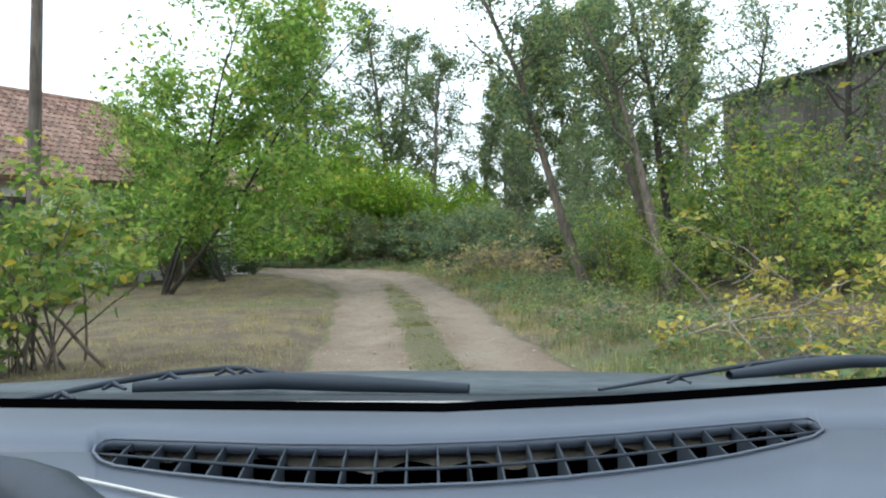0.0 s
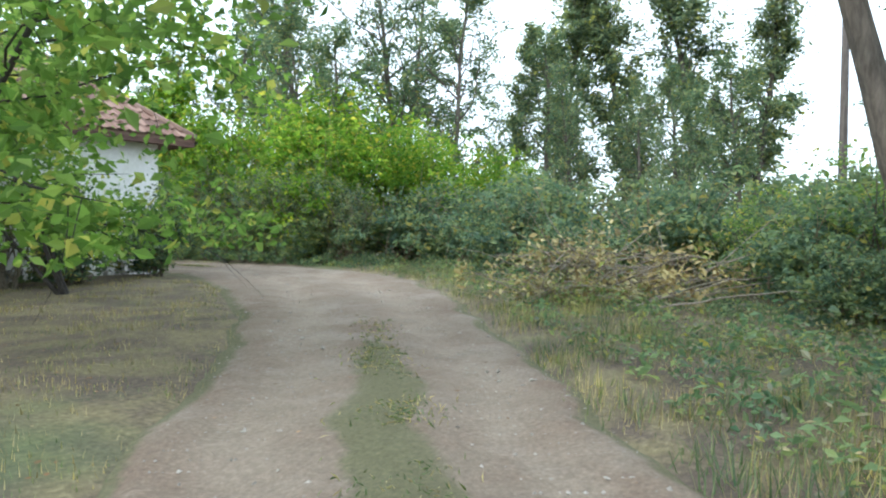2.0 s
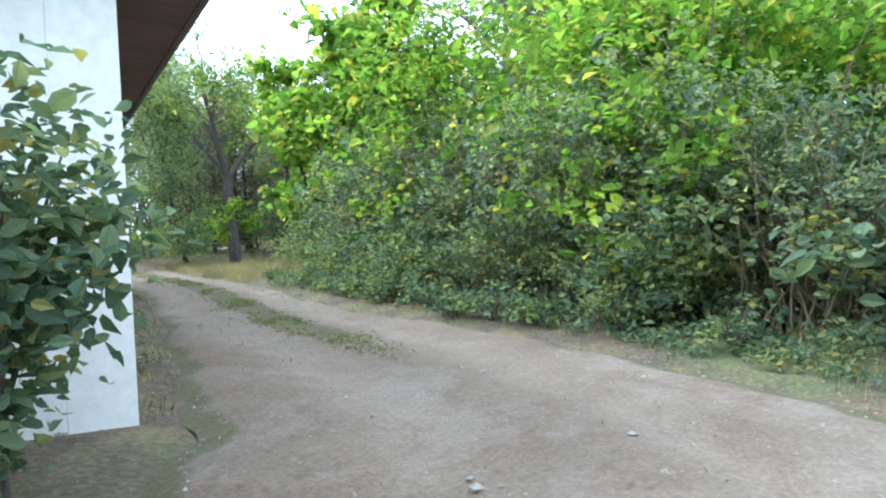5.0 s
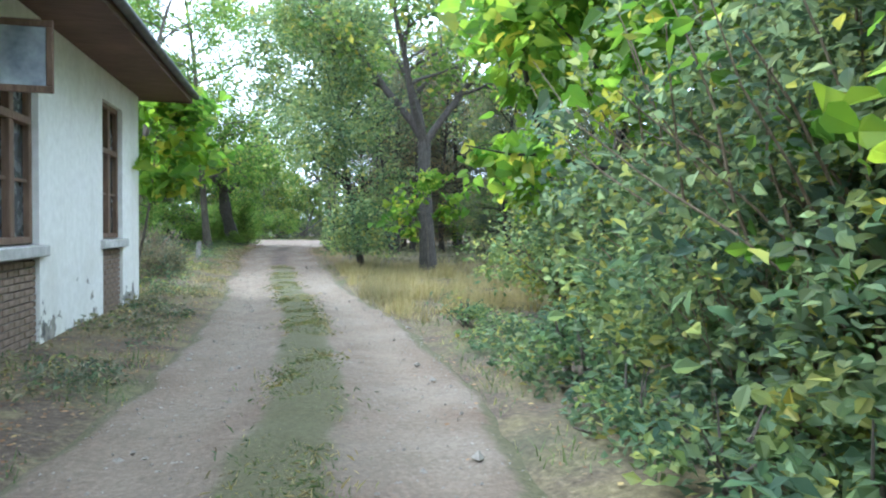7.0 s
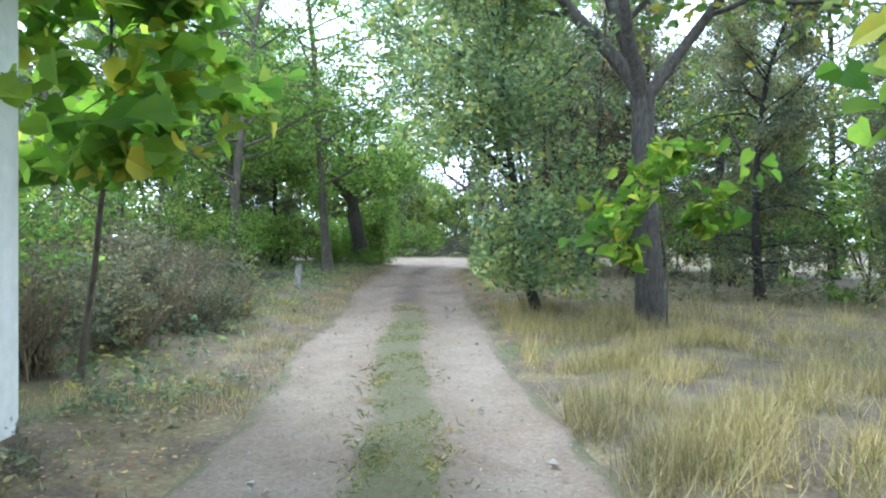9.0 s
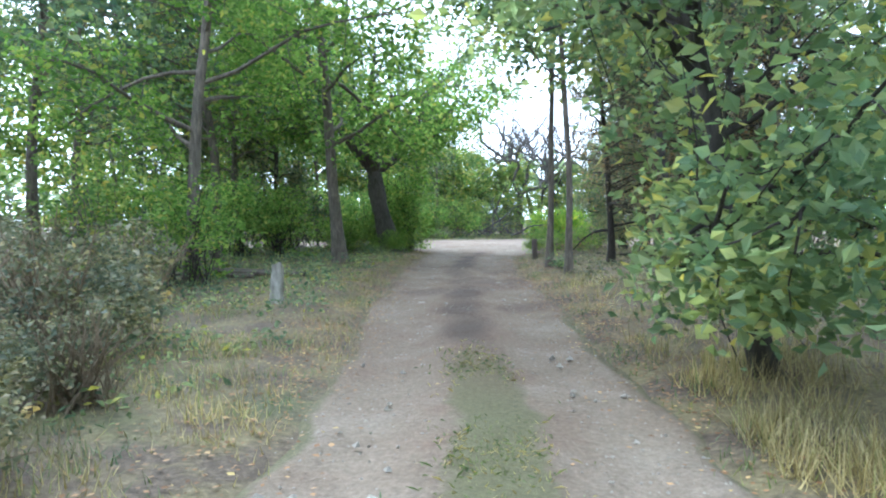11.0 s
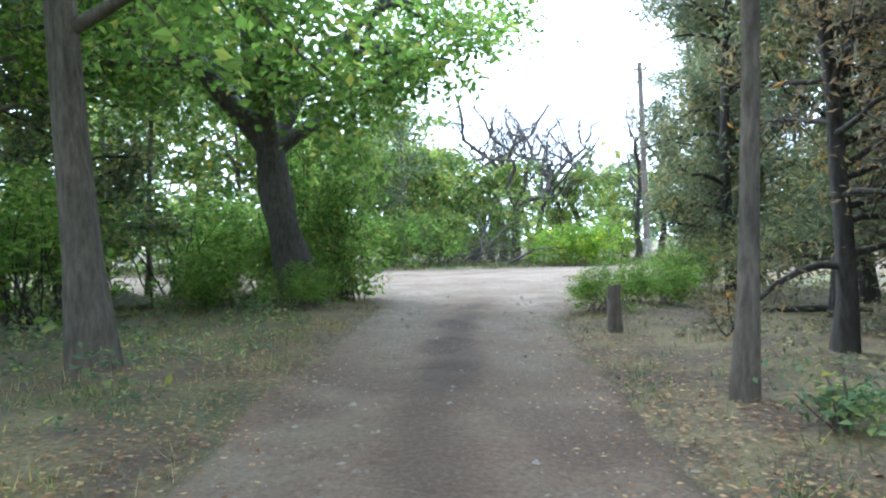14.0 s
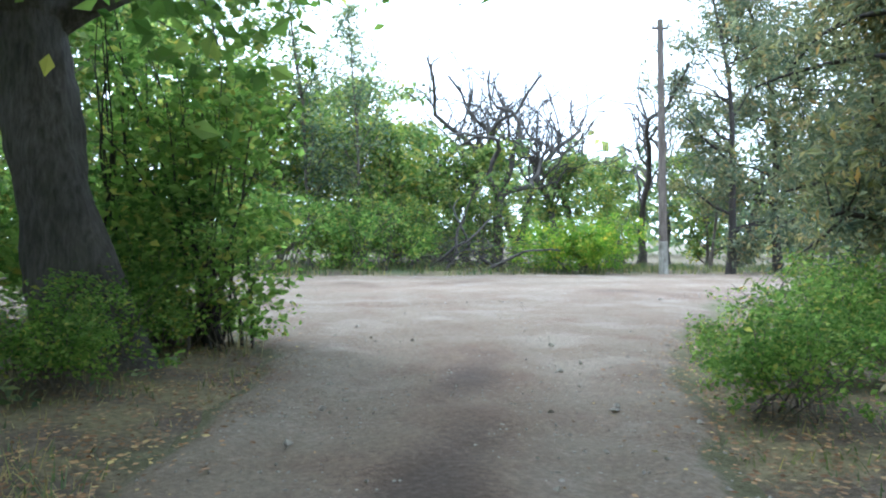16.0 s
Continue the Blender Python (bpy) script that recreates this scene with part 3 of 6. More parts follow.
def build_cross():
    xs = np.concatenate([np.linspace(-160, -26, 40, endpoint=False), np.arange(-26, 26, 0.35), np.linspace(26, 160, 40)])
    w = np.linspace(-1, 1, 29)
    mid = 49.4 + 0.3 * xs
    rag = 0.25 * lumps(xs * 1.3, xs * 0.0, 1.0, 0.9)
    y = mid[:, None] + w[None, :] * (4.5 + rag[:, None])
    x = xs[:, None] + 0 * y
    edge = smooth(0, 0.16, 1 - np.abs(w))[None, :]
    z = rise_at(x, y) - 0.055 + 0.075 * edge + 0.03 * (1 - w[None, :] ** 2) + 0.008 * lumps(x, y, 1.7, 0.3) + 0.012 * lumps(x, y, 4.9, 1.3)
    sheet("road_gravel", "wide pale gravel road with worn surface", np.stack([x, y, z], -1), M_ROAD, 0.6 * (1 - smooth(0, 0.1, 1 - np.abs(w)))[None, :] + 0 * y, (0.1 + 0.32 * lumps(x, y, 0.55, 0.8) + 0.38 * lumps(x, y, 1.6, 2.8)).clip(0, 0.75), 0.6 * np.exp(-((np.abs(w[None, :] * 4.5) - 1.2) / 0.7) ** 2) + 0 * y)


build_lane()
build_cross()


# ---------- the house ----------
def plaster_material():
    m = mat("whitewashed_plaster", (0.72, 0.71, 0.68), 0.9)
    fine = noise_fac(m, 9, 8, 0.65)
    big = noise_fac(m, 0.8, 5, 0.6)
    streak = noise_fac(m, 2.2, 6, 0.6, stretch=(0.9, 0.9, 0.2))
    c = ramp(m, fine, [(0.25, (0.7, 0.69, 0.655)), (0.6, (0.83, 0.82, 0.785)), (0.85, (0.87, 0.865, 0.84))])
    c = mixed(m, ramp(m, streak, [(0.5, (0, 0, 0)), (0.78, (0.4, 0.4, 0.4))]), c, (0.5, 0.48, 0.42))
    c = mixed(m, ramp(m, big, [(0.52, (0, 0, 0)), (0.75, (0.4, 0.4, 0.4))]), c, (0.58, 0.55, 0.46))
    # flaked plinth: grey render shows where the wash has come off, low down
    sep = m.node_tree.nodes.new("ShaderNodeSeparateXYZ")
    link(m, m.node_tree.nodes.new("ShaderNodeTexCoord").outputs["Object"], sep.inputs[0])
    low = m.node_tree.nodes.new("ShaderNodeMapRange")
    for k, v in enumerate((0.1, 1.0, 0.13, -0.16)):
        low.inputs[k + 1].default_value = v
    link(m, sep.outputs[2], low.inputs[0])
    add = m.node_tree.nodes.new("ShaderNodeMath")
    link(m, noise_fac(m, 2.6, 7, 0.62), add.inputs[0])
    link(m, low.outputs[0], add.inputs[1])
    flake = ramp(m, add.outputs[0], [(0.645, (0, 0, 0)), (0.66, (1, 1, 1))])
    bare = ramp(m, noise_fac(m, 5.5, 5), [(0.35, (0.07, 0.07, 0.075)), (0.55, (0.3, 0.28, 0.24)), (0.75, (0.4, 0.37, 0.31))])
    colour(m, mixed(m, flake, c, bare))
    bump(m, mixed(m, 0.5, fine, flake), 0.2, 0.02)
    return m


def wood_material(name, dark, light, scale=7.0, stretch=(4, 4, 0.5), rough=0.75):
    m = mat(name, light, rough)
    n = noise_fac(m, scale, 7, 0.65, stretch=stretch)
    c = ramp(m, n, [(0.3, dark), (0.7, light)])
    big = ramp(m, noise_fac(m, 1.5, 4), [(0.3, (0.7, 0.7, 0.7)), (0.75, (1.2, 1.2, 1.2))])
    colour(m, mixed(m, 1.0, c, big, "MULTIPLY"))
    bump(m, n, 0.4, 0.01)
    return m


def tile_material():
    m = mat("weathered_clay_tile", (0.32, 0.16, 0.1), 0.9)
    info = m.node_tree.nodes.new("ShaderNodeObjectInfo")
    geo = m.node_tree.nodes.new("ShaderNodeNewGeometry")
    add = m.node_tree.nodes.new("ShaderNodeMath")
    add.operation = "ADD"
    link(m, info.outputs["Random"], add.inputs[0])
    link(m, geo.outputs["Random Per Island"], add.inputs[1])
    fr = m.node_tree.nodes.new("ShaderNodeMath")
    fr.operation = "FRACT"
    link(m, add.outputs[0], fr.inputs[0])
    c = ramp(m, fr.outputs[0], [(0.0, (0.15, 0.088, 0.066)), (0.5, (0.25, 0.145, 0.105)), (1.0, (0.34, 0.22, 0.17))])
    moss = ramp(m, noise_fac(m, 1.3, 6), [(0.45, (0, 0, 0)), (0.72, (0.75, 0.75, 0.75))])
    c = mixed(m, moss, c, (0.22, 0.17, 0.13))
    colour(m, c)
    bump(m, noise_fac(m, 30, 5), 0.3, 0.01)
    return m


def glass_material():
    m = mat("dusty_window_glass", (0.045, 0.055, 0.06), 0.12)
    p = m.node_tree.nodes["Principled BSDF"]
    dust = noise_fac(m, 4, 6)
    link(m, ramp(m, dust, [(0.3, (0.12, 0.12, 0.12)), (0.8, (0.45, 0.45, 0.45))]), p.inputs["Roughness"])
    colour(m, ramp(m, dust, [(0.3, (0.03, 0.036, 0.04)), (0.8, (0.14, 0.15, 0.155))]))
    return m


M_PLASTER = plaster_material()
M_FRAME = wood_material("old_brown_paint", (0.11, 0.065, 0.04), (0.24, 0.155, 0.1))
M_SOFFIT = wood_material("dark_red_brown_boards", (0.07, 0.035, 0.026), (0.17, 0.09, 0.065), 5, (0.6, 5, 4))
M_SHED = wood_material("weathered_grey_boards", (0.06, 0.053, 0.048), (0.2, 0.18, 0.165), 5, (5, 5, 0.35), 0.9)
M_TILE = tile_material()
M_GLASS = glass_material()
M_CEMENT = wood_material("painted_cement", (0.42, 0.41, 0.39), (0.66, 0.65, 0.62), 8, (1, 1, 1), 0.9)
M_GUTTER = wood_material("rusty_zinc", (0.05, 0.052, 0.055), (0.14, 0.135, 0.13), 9, (1, 1, 1), 0.6)
M_BRICK = wood_material("dusty_brown_brick", (0.17, 0.12, 0.085), (0.32, 0.24, 0.18), 16, (1, 1, 1), 0.92)
M_MORTAR = wood_material("grey_mortar", (0.13, 0.115, 0.1), (0.25, 0.225, 0.2), 20, (1, 1, 1), 0.95)
WALL_H = 3.34
EAVE_Z = 3.5
WINDOWS = [4.2, 7.5, 10.95, 14.2]   # near edges of the openings along the lane side
WIN_W, WIN_LO, WIN_HI = 1.02, 1.06, 2.92
house = thing("house", "long whitewashed house with flaking plinth and clay roof", "house")


def wall_with_openings(lo, hi, thick, axis, openings, z_hi):
    """One wall along an axis, from lo to hi, with openings (a, b, z0, z1); its outer face on zero, going inwards."""
    cuts = sorted({lo, hi, *(o[0] for o in openings), *(o[1] for o in openings)})
    levels = sorted({-0.3, z_hi, *(o[2] for o in openings), *(o[3] for o in openings)})
    bm = bmesh.new()
    made = {}

    def vert(a, z):
        if (a, z) not in made:
            made[a, z] = bm.verts.new((0, a, z) if axis == "y" else (a, 0, z))
        return made[a, z]
    for a, b in zip(cuts, cuts[1:]):
        for z0, z1 in zip(levels, levels[1:]):
            if any(o[0] <= a and b <= o[1] and o[2] <= z0 and z1 <= o[3] for o in openings):
                continue
            bm.faces.new((vert(a, z0), vert(b, z0), vert(b, z1), vert(a, z1)))
    g = bmesh.ops.extrude_face_region(bm, geom=bm.faces[:])
    shift = (-thick, 0, 0) if axis == "y" else (0, thick, 0)
    bmesh.ops.translate(bm, vec=shift, verts=[v for v in g["geom"] if isinstance(v, bmesh.types.BMVert)])
    bmesh.ops.recalc_face_normals(bm, faces=bm.faces)
    return bm


east_open = [(y, y + WIN_W, 0.0, WIN_HI) for y in WINDOWS]
part("wall_east", wall_with_openings(0, 16.25, 0.42, "y", east_open, WALL_H), M_PLASTER, house)
part("wall_south", wall_with_openings(-20, -0.422, 0.42, "x", [(-9.5, -8.4, WIN_LO, WIN_HI), (-6.0, -4.9, WIN_LO, WIN_HI), (-3.0, -1.95, 0.0, 2.15)], WALL_H), M_PLASTER, house)
part("wall_north", box((-8, 15.83, -0.3), (-0.422, 16.25, WALL_H)), M_PLASTER, house)
part("wall_inner", box((-8, 8.0, -0.3), (-7.58, 15.828, WALL_H)), M_PLASTER, house)
part("wall_rear", box((-20, 7.58, -0.3), (-8.002, 8.0, WALL_H)), M_PLASTER, house)
part("wall_west", box((-20, 0.422, -0.3), (-19.58, 7.578, WALL_H)), M_PLASTER, house)
part("attic_floor", box((-19.6, 0.05, WALL_H + 0.003), (-0.02, 7.9, WALL_H + 0.05)), M_SOFFIT, house)
part("attic_floor", box((-7.9, 7.903, WALL_H + 0.003), (-0.02, 16.15, WALL_H + 0.05)), M_SOFFIT, house)


def build_window(y0):
    """Two casements over a transom with top lights, in a brown frame; a sill, and bricks below it."""
    w = part("window_frame", bmesh.new(), M_FRAME, house)
    bm = bmesh.new()
    y1, x0, x1 = y0 + WIN_W, -0.16, -0.06
    mid, tz = (y0 + y1) / 2, WIN_LO + 1.16
    for lo, hi in (((x0, y0, WIN_LO), (x1, y0 + 0.07, WIN_HI)), ((x0, y1 - 0.07, WIN_LO), (x1, y1, WIN_HI)),
                   ((x0, y0 + 0.071, WIN_HI - 0.07), (x1, y1 - 0.071, WIN_HI)), ((x0, y0 + 0.071, WIN_LO), (x1, y1 - 0.071, WIN_LO + 0.07)),
                   ((x0, y0 + 0.071, tz), (x1 + 0.02, y1 - 0.071, tz + 0.08)), ((x0, mid - 0.05, WIN_LO + 0.071), (x1 + 0.012, mid + 0.05, tz - 0.001)),
                   ((x0, mid - 0.05, tz + 0.081), (x1 + 0.012, mid + 0.05, WIN_HI - 0.071))):
        add_box(bm, lo, hi, 0.008)
    for a, b in ((y0 + 0.071, mid - 0.051), (mid + 0.051, y1 - 0.071)):
        z = WIN_LO + 0.60
        add_box(bm, (x0 + 0.03, a, z), (x1 - 0.02, b, z + 0.03), 0.004)
    bm.to_mesh(w.data)
    bm.free()
    for a, b in ((y0 + 0.071, mid - 0.051), (mid + 0.051, y1 - 0.071)):
        for z0, z1 in ((WIN_LO + 0.071, WIN_LO + 0.60), (WIN_LO + 0.63, tz - 0.001), (tz + 0.081, WIN_HI - 0.071)):
            part("pane", box((-0.125, a, z0), (-0.118, b, z1)), M_GLASS, w)
    part("window_sill", box((-0.2, y0 - 0.1, 0.93), (0.07, y1 + 0.1, 1.045), 0.012), M_CEMENT, house)
    panel = part("brick_panel", box((-0.2, y0 + 0.002, -0.3), (-0.06, y1 - 0.002, 0.928)), M_MORTAR, house, "brown brick infill below the window sill")
    h, length = 0.068, 0.245
    row = 0
    z = 0.02
    shared = {}
    while z + h < 0.93:
        y = y0 + 0.004 - (row % 2) * length / 2
        while y < y1 - 0.02:
            a, b = max(y, y0 + 0.004), min(y + length - 0.012, y1 - 0.004)
            if b - a > 0.03:
                key = round(b - a, 3)
                if key not in shared:
                    me = bpy.data.meshes.new("brick")
                    t = box((0, 0, 0), (0.02, b - a, h - 0.013), 0.004)
                    t.to_mesh(me)
                    t.free()
                    me.materials.append(M_BRICK)
                    shared[key] = me
                br = part_mesh("brick", shared[key], panel)
                br.location = (-0.058 + RND.uniform(0, 0.006), a, z)
            y += length
        z += h
        row += 1


for y in WINDOWS:
    build_window(y)


def build_roof():
    slope = (7.0 - EAVE_Z) / 4.8
    hi = 7.0

    def slab(name, corners, material):
        bm = bmesh.new()
        up = [bm.verts.new(c) for c in corners]
        dn = [bm.verts.new((c[0], c[1], c[2] - 0.09)) for c in corners]
        bm.faces.new(up)
        bm.faces.new(dn[::-1])
        n = len(up)
        for i in range(n):
            bm.faces.new((up[i], dn[i], dn[(i + 1) % n], up[(i + 1) % n]))
        bmesh.ops.recalc_face_normals(bm, faces=bm.faces)
        return part(name, bm, material, house)
    e = EAVE_Z
    south = slab("roof_south", [(-20.6, -0.42, e), (0.8, -0.42, e), (-4, 4, hi), (-20.6, 4, hi)], M_TILE)
    slab("roof_east", [(0.8, -0.42, e), (0.8, 16.53, e), (-4, 16.53, hi), (-4, 4, hi)], M_TILE)
    slab("roof_west", [(-4, 4.003, hi), (-4, 16.53, hi), (-8.8, 16.53, e), (-8.8, 8.803, e)], M_TILE)
    slab("roof_north", [(-20.6, 4, hi), (-4, 4, hi), (-8.8, 8.8, e), (-20.6, 8.8, e)], M_TILE)
    # soffits, fascia and gutter
    part("soffit_east", box((0.002, -0.38, WALL_H - 0.03), (0.76, 16.49, WALL_H), 0), M_SOFFIT, house)
    part("soffit_south", box((-20.5, -0.38, WALL_H - 0.03), (0.0, -0.002, WALL_H), 0), M_SOFFIT, house)
    part("fascia_east", box((0.762, -0.4, WALL_H - 0.05), (0.79, 16.51, EAVE_Z - 0.02)), M_SOFFIT, house)
    part("fascia_south", box((-20.5, -0.412, WALL_H - 0.05), (0.79, -0.384, EAVE_Z - 0.02)), M_SOFFIT, house)
    part("fascia_north", box((-4, 16.492, WALL_H - 0.05), (0.76, 16.52, EAVE_Z - 0.1)), M_SOFFIT, house)
    v, f = tubes([([(0.84, y, EAVE_Z - 0.09) for y in np.linspace(-0.42, 16.55, 12)], [0.055] * 12)], 10)
    part_mesh("gutter", mesh_of("gutter", v, f, M_GUTTER, True), house, "dark rusty half-round gutter")
    # gable at the lane's far end
    bm = bmesh.new()
    a = [bm.verts.new(c) for c in ((-0.1, 16.23, WALL_H), (-7.9, 16.23, WALL_H), (-4, 16.23, hi - 0.15))]
    bm.faces.new(a)
    g = bmesh.ops.extrude_face_region(bm, geom=bm.faces[:])
    bmesh.ops.translate(bm, vec=(0, -0.2, 0), verts=[x for x in g["geom"] if isinstance(x, bmesh.types.BMVert)])
    part("gable", bm, M_PLASTER, house)
    bm = bmesh.new()
    a = [bm.verts.new(c) for c in ((-19.98, 0.1, WALL_H), (-19.98, 7.9, WALL_H), (-19.98, 4, hi - 0.15))]
    bm.faces.new(a)
    g = bmesh.ops.extrude_face_region(bm, geom=bm.faces[:])
    bmesh.ops.translate(bm, vec=(0.2, 0, 0), verts=[x for x in g["geom"] if isinstance(x, bmesh.types.BMVert)])
    bmesh.ops.recalc_face_normals(bm, faces=bm.faces)
    part("gable", bm, M_PLASTER, house)
    # tiles: bent clay pans in courses on the south slope
    pitch = math.atan2(hi - e, 4.42)
    run = math.hypot(4.42, hi - e)
    w, ln = 0.235, 0.33
    prof = [(-0.5, 0.03), (-0.32, 0.045), (-0.14, 0.03), (0.05, 0.006), (0.3, 0.004), (0.5, 0.03)]
    tv = [(p * w * 1.02, -0.02, z + 0.026) for p, z in prof] + [(p * w * 1.02, ln + 0.03, z) for p, z in prof] + [(p * w * 1.02, -0.02, z + 0.008) for p, z in prof]
    k = len(prof)
    tf = [(i, i + 1, k + i + 1, k + i) for i in range(k - 1)] + [(2 * k + i, 2 * k + i + 1, i + 1, i) for i in range(k - 1)]
    one = mesh_of("roof_tile", tv, tf, M_TILE)
    tv = np.array(tv)
    far_v, far_f, cnt = [], [], 0
    ca, sa = math.cos(pitch), math.sin(pitch)
    rows = int(run / ln)
    for r in range(rows):
        u = r * ln
        y, z = -0.44 + u * ca, e + u * sa + 0.004
        x_hi = 0.8 - u * ca * 4.8 / 4.42
        for c in range(int((x_hi + 20.6) / w)):
            x = x_hi - (c + 0.55) * w
            tilt = RND.uniform(-0.012, 0.012)
            if c < 16 and cnt < 290:
                t = part_mesh("roof_tile", one, south)
                t.matrix_basis = pose(x, y, z, math.degrees(pitch + tilt), 0, RND.uniform(-1.5, 1.5))
                cnt += 1
            else:
                a = pitch + tilt
                p = np.stack([tv[:, 0] + x, y + tv[:, 1] * math.cos(a) - tv[:, 2] * math.sin(a), z + tv[:, 1] * math.sin(a) + tv[:, 2] * math.cos(a)], 1)
                far_f.append(np.array(tf) + len(far_v) * len(tv))
                far_v.append(p)
    tagged(part_mesh("tile_course", mesh_of("tile_course", np.concatenate(far_v), np.concatenate(far_f), M_TILE), south), kind="stuff")
    # hip and ridge caps
    caps = []
    for a, b, n in (((0.8, -0.42, e), (-4, 4, hi), 20), ((-4, 4, hi), (-20.6, 4, hi), 44), ((-4, 4, hi), (-4, 16.53, hi), 34)):
        a, b = np.array(a), np.array(b)
        for i in range(n):
            p, q = a + (b - a) * i / n, a + (b - a) * (i + 1.08) / n
            caps.append(([p + [0, 0, 0.015], q + [0, 0, 0.045]], [0.115, 0.095]))
    v, f = tubes(caps, 8)
    tagged(part_mesh("ridge_capping", mesh_of("ridge_capping", v, f, M_TILE), south), kind="stuff")


build_roof()
part("door", box((-2.99, 0.06, 0.0), (-1.96, 0.11, 2.14)), M_FRAME, house, "dark brown boarded door")
for a in (-9.5, -6.0):
    w = part("window_frame", add_box(add_box(add_box(box((a, 0.08, WIN_LO), (a + 0.08, 0.16, WIN_HI)), (a + 1.02, 0.08, WIN_LO), (a + 1.1, 0.16, WIN_HI)),
             (a + 0.081, 0.08, WIN_HI - 0.08), (a + 1.019, 0.16, WIN_HI)), (a + 0.51, 0.08, WIN_LO), (a + 0.59, 0.16, WIN_HI - 0.081)), M_FRAME, house)
    part("pane", box((a + 0.082, 0.11, WIN_LO), (a + 0.509, 0.117, WIN_HI - 0.082)), M_GLASS, w)
    part("pane", box((a + 0.591, 0.11, WIN_LO), (a + 1.018, 0.117, WIN_HI - 0.082)), M_GLASS, w)


# an opened top light, and the rain pipe beside it
sash = part("open_sash", bmesh.new(), M_FRAME, house, "brown top light standing open")
sb = bmesh.new()
for lo, hi in (((0.0, 10.93, 2.38), (0.47, 10.97, 2.44)), ((0.0, 10.93, 2.94), (0.47, 10.97, 3.0)), ((0.0, 10.93, 2.441), (0.055, 10.97, 2.939)), ((0.415, 10.93, 2.441), (0.47, 10.97, 2.939))):
    add_box(sb, lo, hi, 0.006)
sb.to_mesh(sash.data)
sb.free()
# pale base colour stands in for bright sky mirrored in the open pane
M_GLASS_PALE = wood_material("sky_sheen_glass", (0.2, 0.23, 0.27), (0.5, 0.54, 0.58), 3, (1, 1, 1), 0.2)
part("pane", box((0.056, 10.946, 2.442), (0.414, 10.952, 2.938)), M_GLASS_PALE, sash, "pale glass with the sky's reflection painted in")
v, f = tubes([([(0.8, 9.7, 3.4), (0.5, 9.95, 3.24), (0.12, 10.25, 3.02), (0.075, 10.3, 2.85), (0.07, 10.3, 1.5), (0.07, 10.3, 0.3), (0.12, 10.32, 0.18)], [0.045] * 7)], 10)
pipe = part_mesh("rain_pipe", mesh_of("rain_pipe", v, f, M_CEMENT, True), house, "pale chalky rain pipe")
for z in (0.55, 2.55):
    part("bracket", box((0.0, 10.24, z), (0.13, 10.36, z + 0.03), 0.004), M_GUTTER, pipe)


# ---------- the board barn beyond the scrub ----------
barn = thing("barn", "tall weathered grey board barn behind roadside scrub", "barn", (7.5, -17.3, 0), math.degrees(math.atan2(-0.755, -0.656)))


def build_barn():
    wall = part("wall", box((0.0, 0.03, -0.2), (12.0, 0.1, 6.05)), M_SHED, barn)
    for i in range(60):
        b = part("board", box((0, 0, -0.15), (0.19, 0.022, 6.1 + RND.uniform(-0.04, 0.04)), 0.003), M_SHED, wall)
        b.location = (i * 0.2, RND.uniform(-0.006, 0.004), 0)
    wall = part("wall", box((0.0, 0.103, -0.2), (0.07, 8.0, 6.05)), M_SHED, barn)
    for i in range(39):
        b = part("board", box((0, 0, -0.15), (0.022, 0.19, 6.1), 0.003), M_SHED, wall)
        b.location = (-0.023 + RND.uniform(-0.004, 0.0), 0.11 + i * 0.2, 0)
    part("wall", box((0.073, 7.93, -0.2), (12.0, 8.0, 6.05)), M_SHED, barn)
    part("wall", box((11.93, 0.103, -0.2), (12.0, 7.927, 6.05)), M_SHED, barn)
    roof = bmesh.new()
    vs = [roof.verts.new(c) for c in ((-0.35, -0.4, 6.08), (12.3, -0.4, 6.08), (12.3, 4.0, 6.9), (-0.35, 4.0, 6.9), (12.3, 8.4, 6.08), (-0.35, 8.4, 6.08))]
    roof.faces.new((vs[0], vs[1], vs[2], vs[3]))
    roof.faces.new((vs[3], vs[2], vs[4], vs[5]))
    g = bmesh.ops.extrude_face_region(roof, geom=roof.faces[:])
    bmesh.ops.translate(roof, vec=(0, 0, 0.1), verts=[v for v in g["geom"] if isinstance(v, bmesh.types.BMVert)])
    bmesh.ops.recalc_face_normals(roof, faces=roof.faces)
    part("roof", roof, M_GUTTER, barn, "dark sheet roof")


build_barn()

# ---------- trees and bushes: round the lawn and the bend ----------
def grove(ob, *places):
    """Further plants of one kind: x, y, turn, scale."""
    tagged(ob, group=ob.name.split(".")[0].replace("_", " ") + "s by the lane")
    for x, y, a, s in places:
        again(ob, x, y, a, s)


plum = tree("plum_tree", "many-stemmed plum tree leaning out over the dry lawn", 13, 7.6, 0.06, (0.17, 1.0), 2.4, 0.125, 18000, M_LEAF_WOOD, M_BARK_DARK, 48, 8, -0.07, lean=(0.3, -0.46), forks=4, rise=0.35, shape=0.4, clump=0.36, low=0.8, droop=0.5)
put(plum, -7.9, -5.9, 0, 1.14)
again(plum, -4.2, -3.8, 190, 0.8)
corner_shrub = bush("corner_shrub", "leafy shrub at the house corner", 31, (0.75, 0.75, 1.9), 0.1, 3800, M_LEAF_MID, 12, None, 9)
put(corner_shrub, -0.95, -1.35)
again(corner_shrub, -2.9, -1.5, 90, 1.1)
bare_shrub = bush("bare_shrub", "grey twiggy half-bare shrub against the house wall", 47, (1.3, 0.7, 2.7), 0.07, 600, M_LEAF_SHRUB, 80, M_BARK_PALE, 12)
put(bare_shrub, -8.4, -1.3)
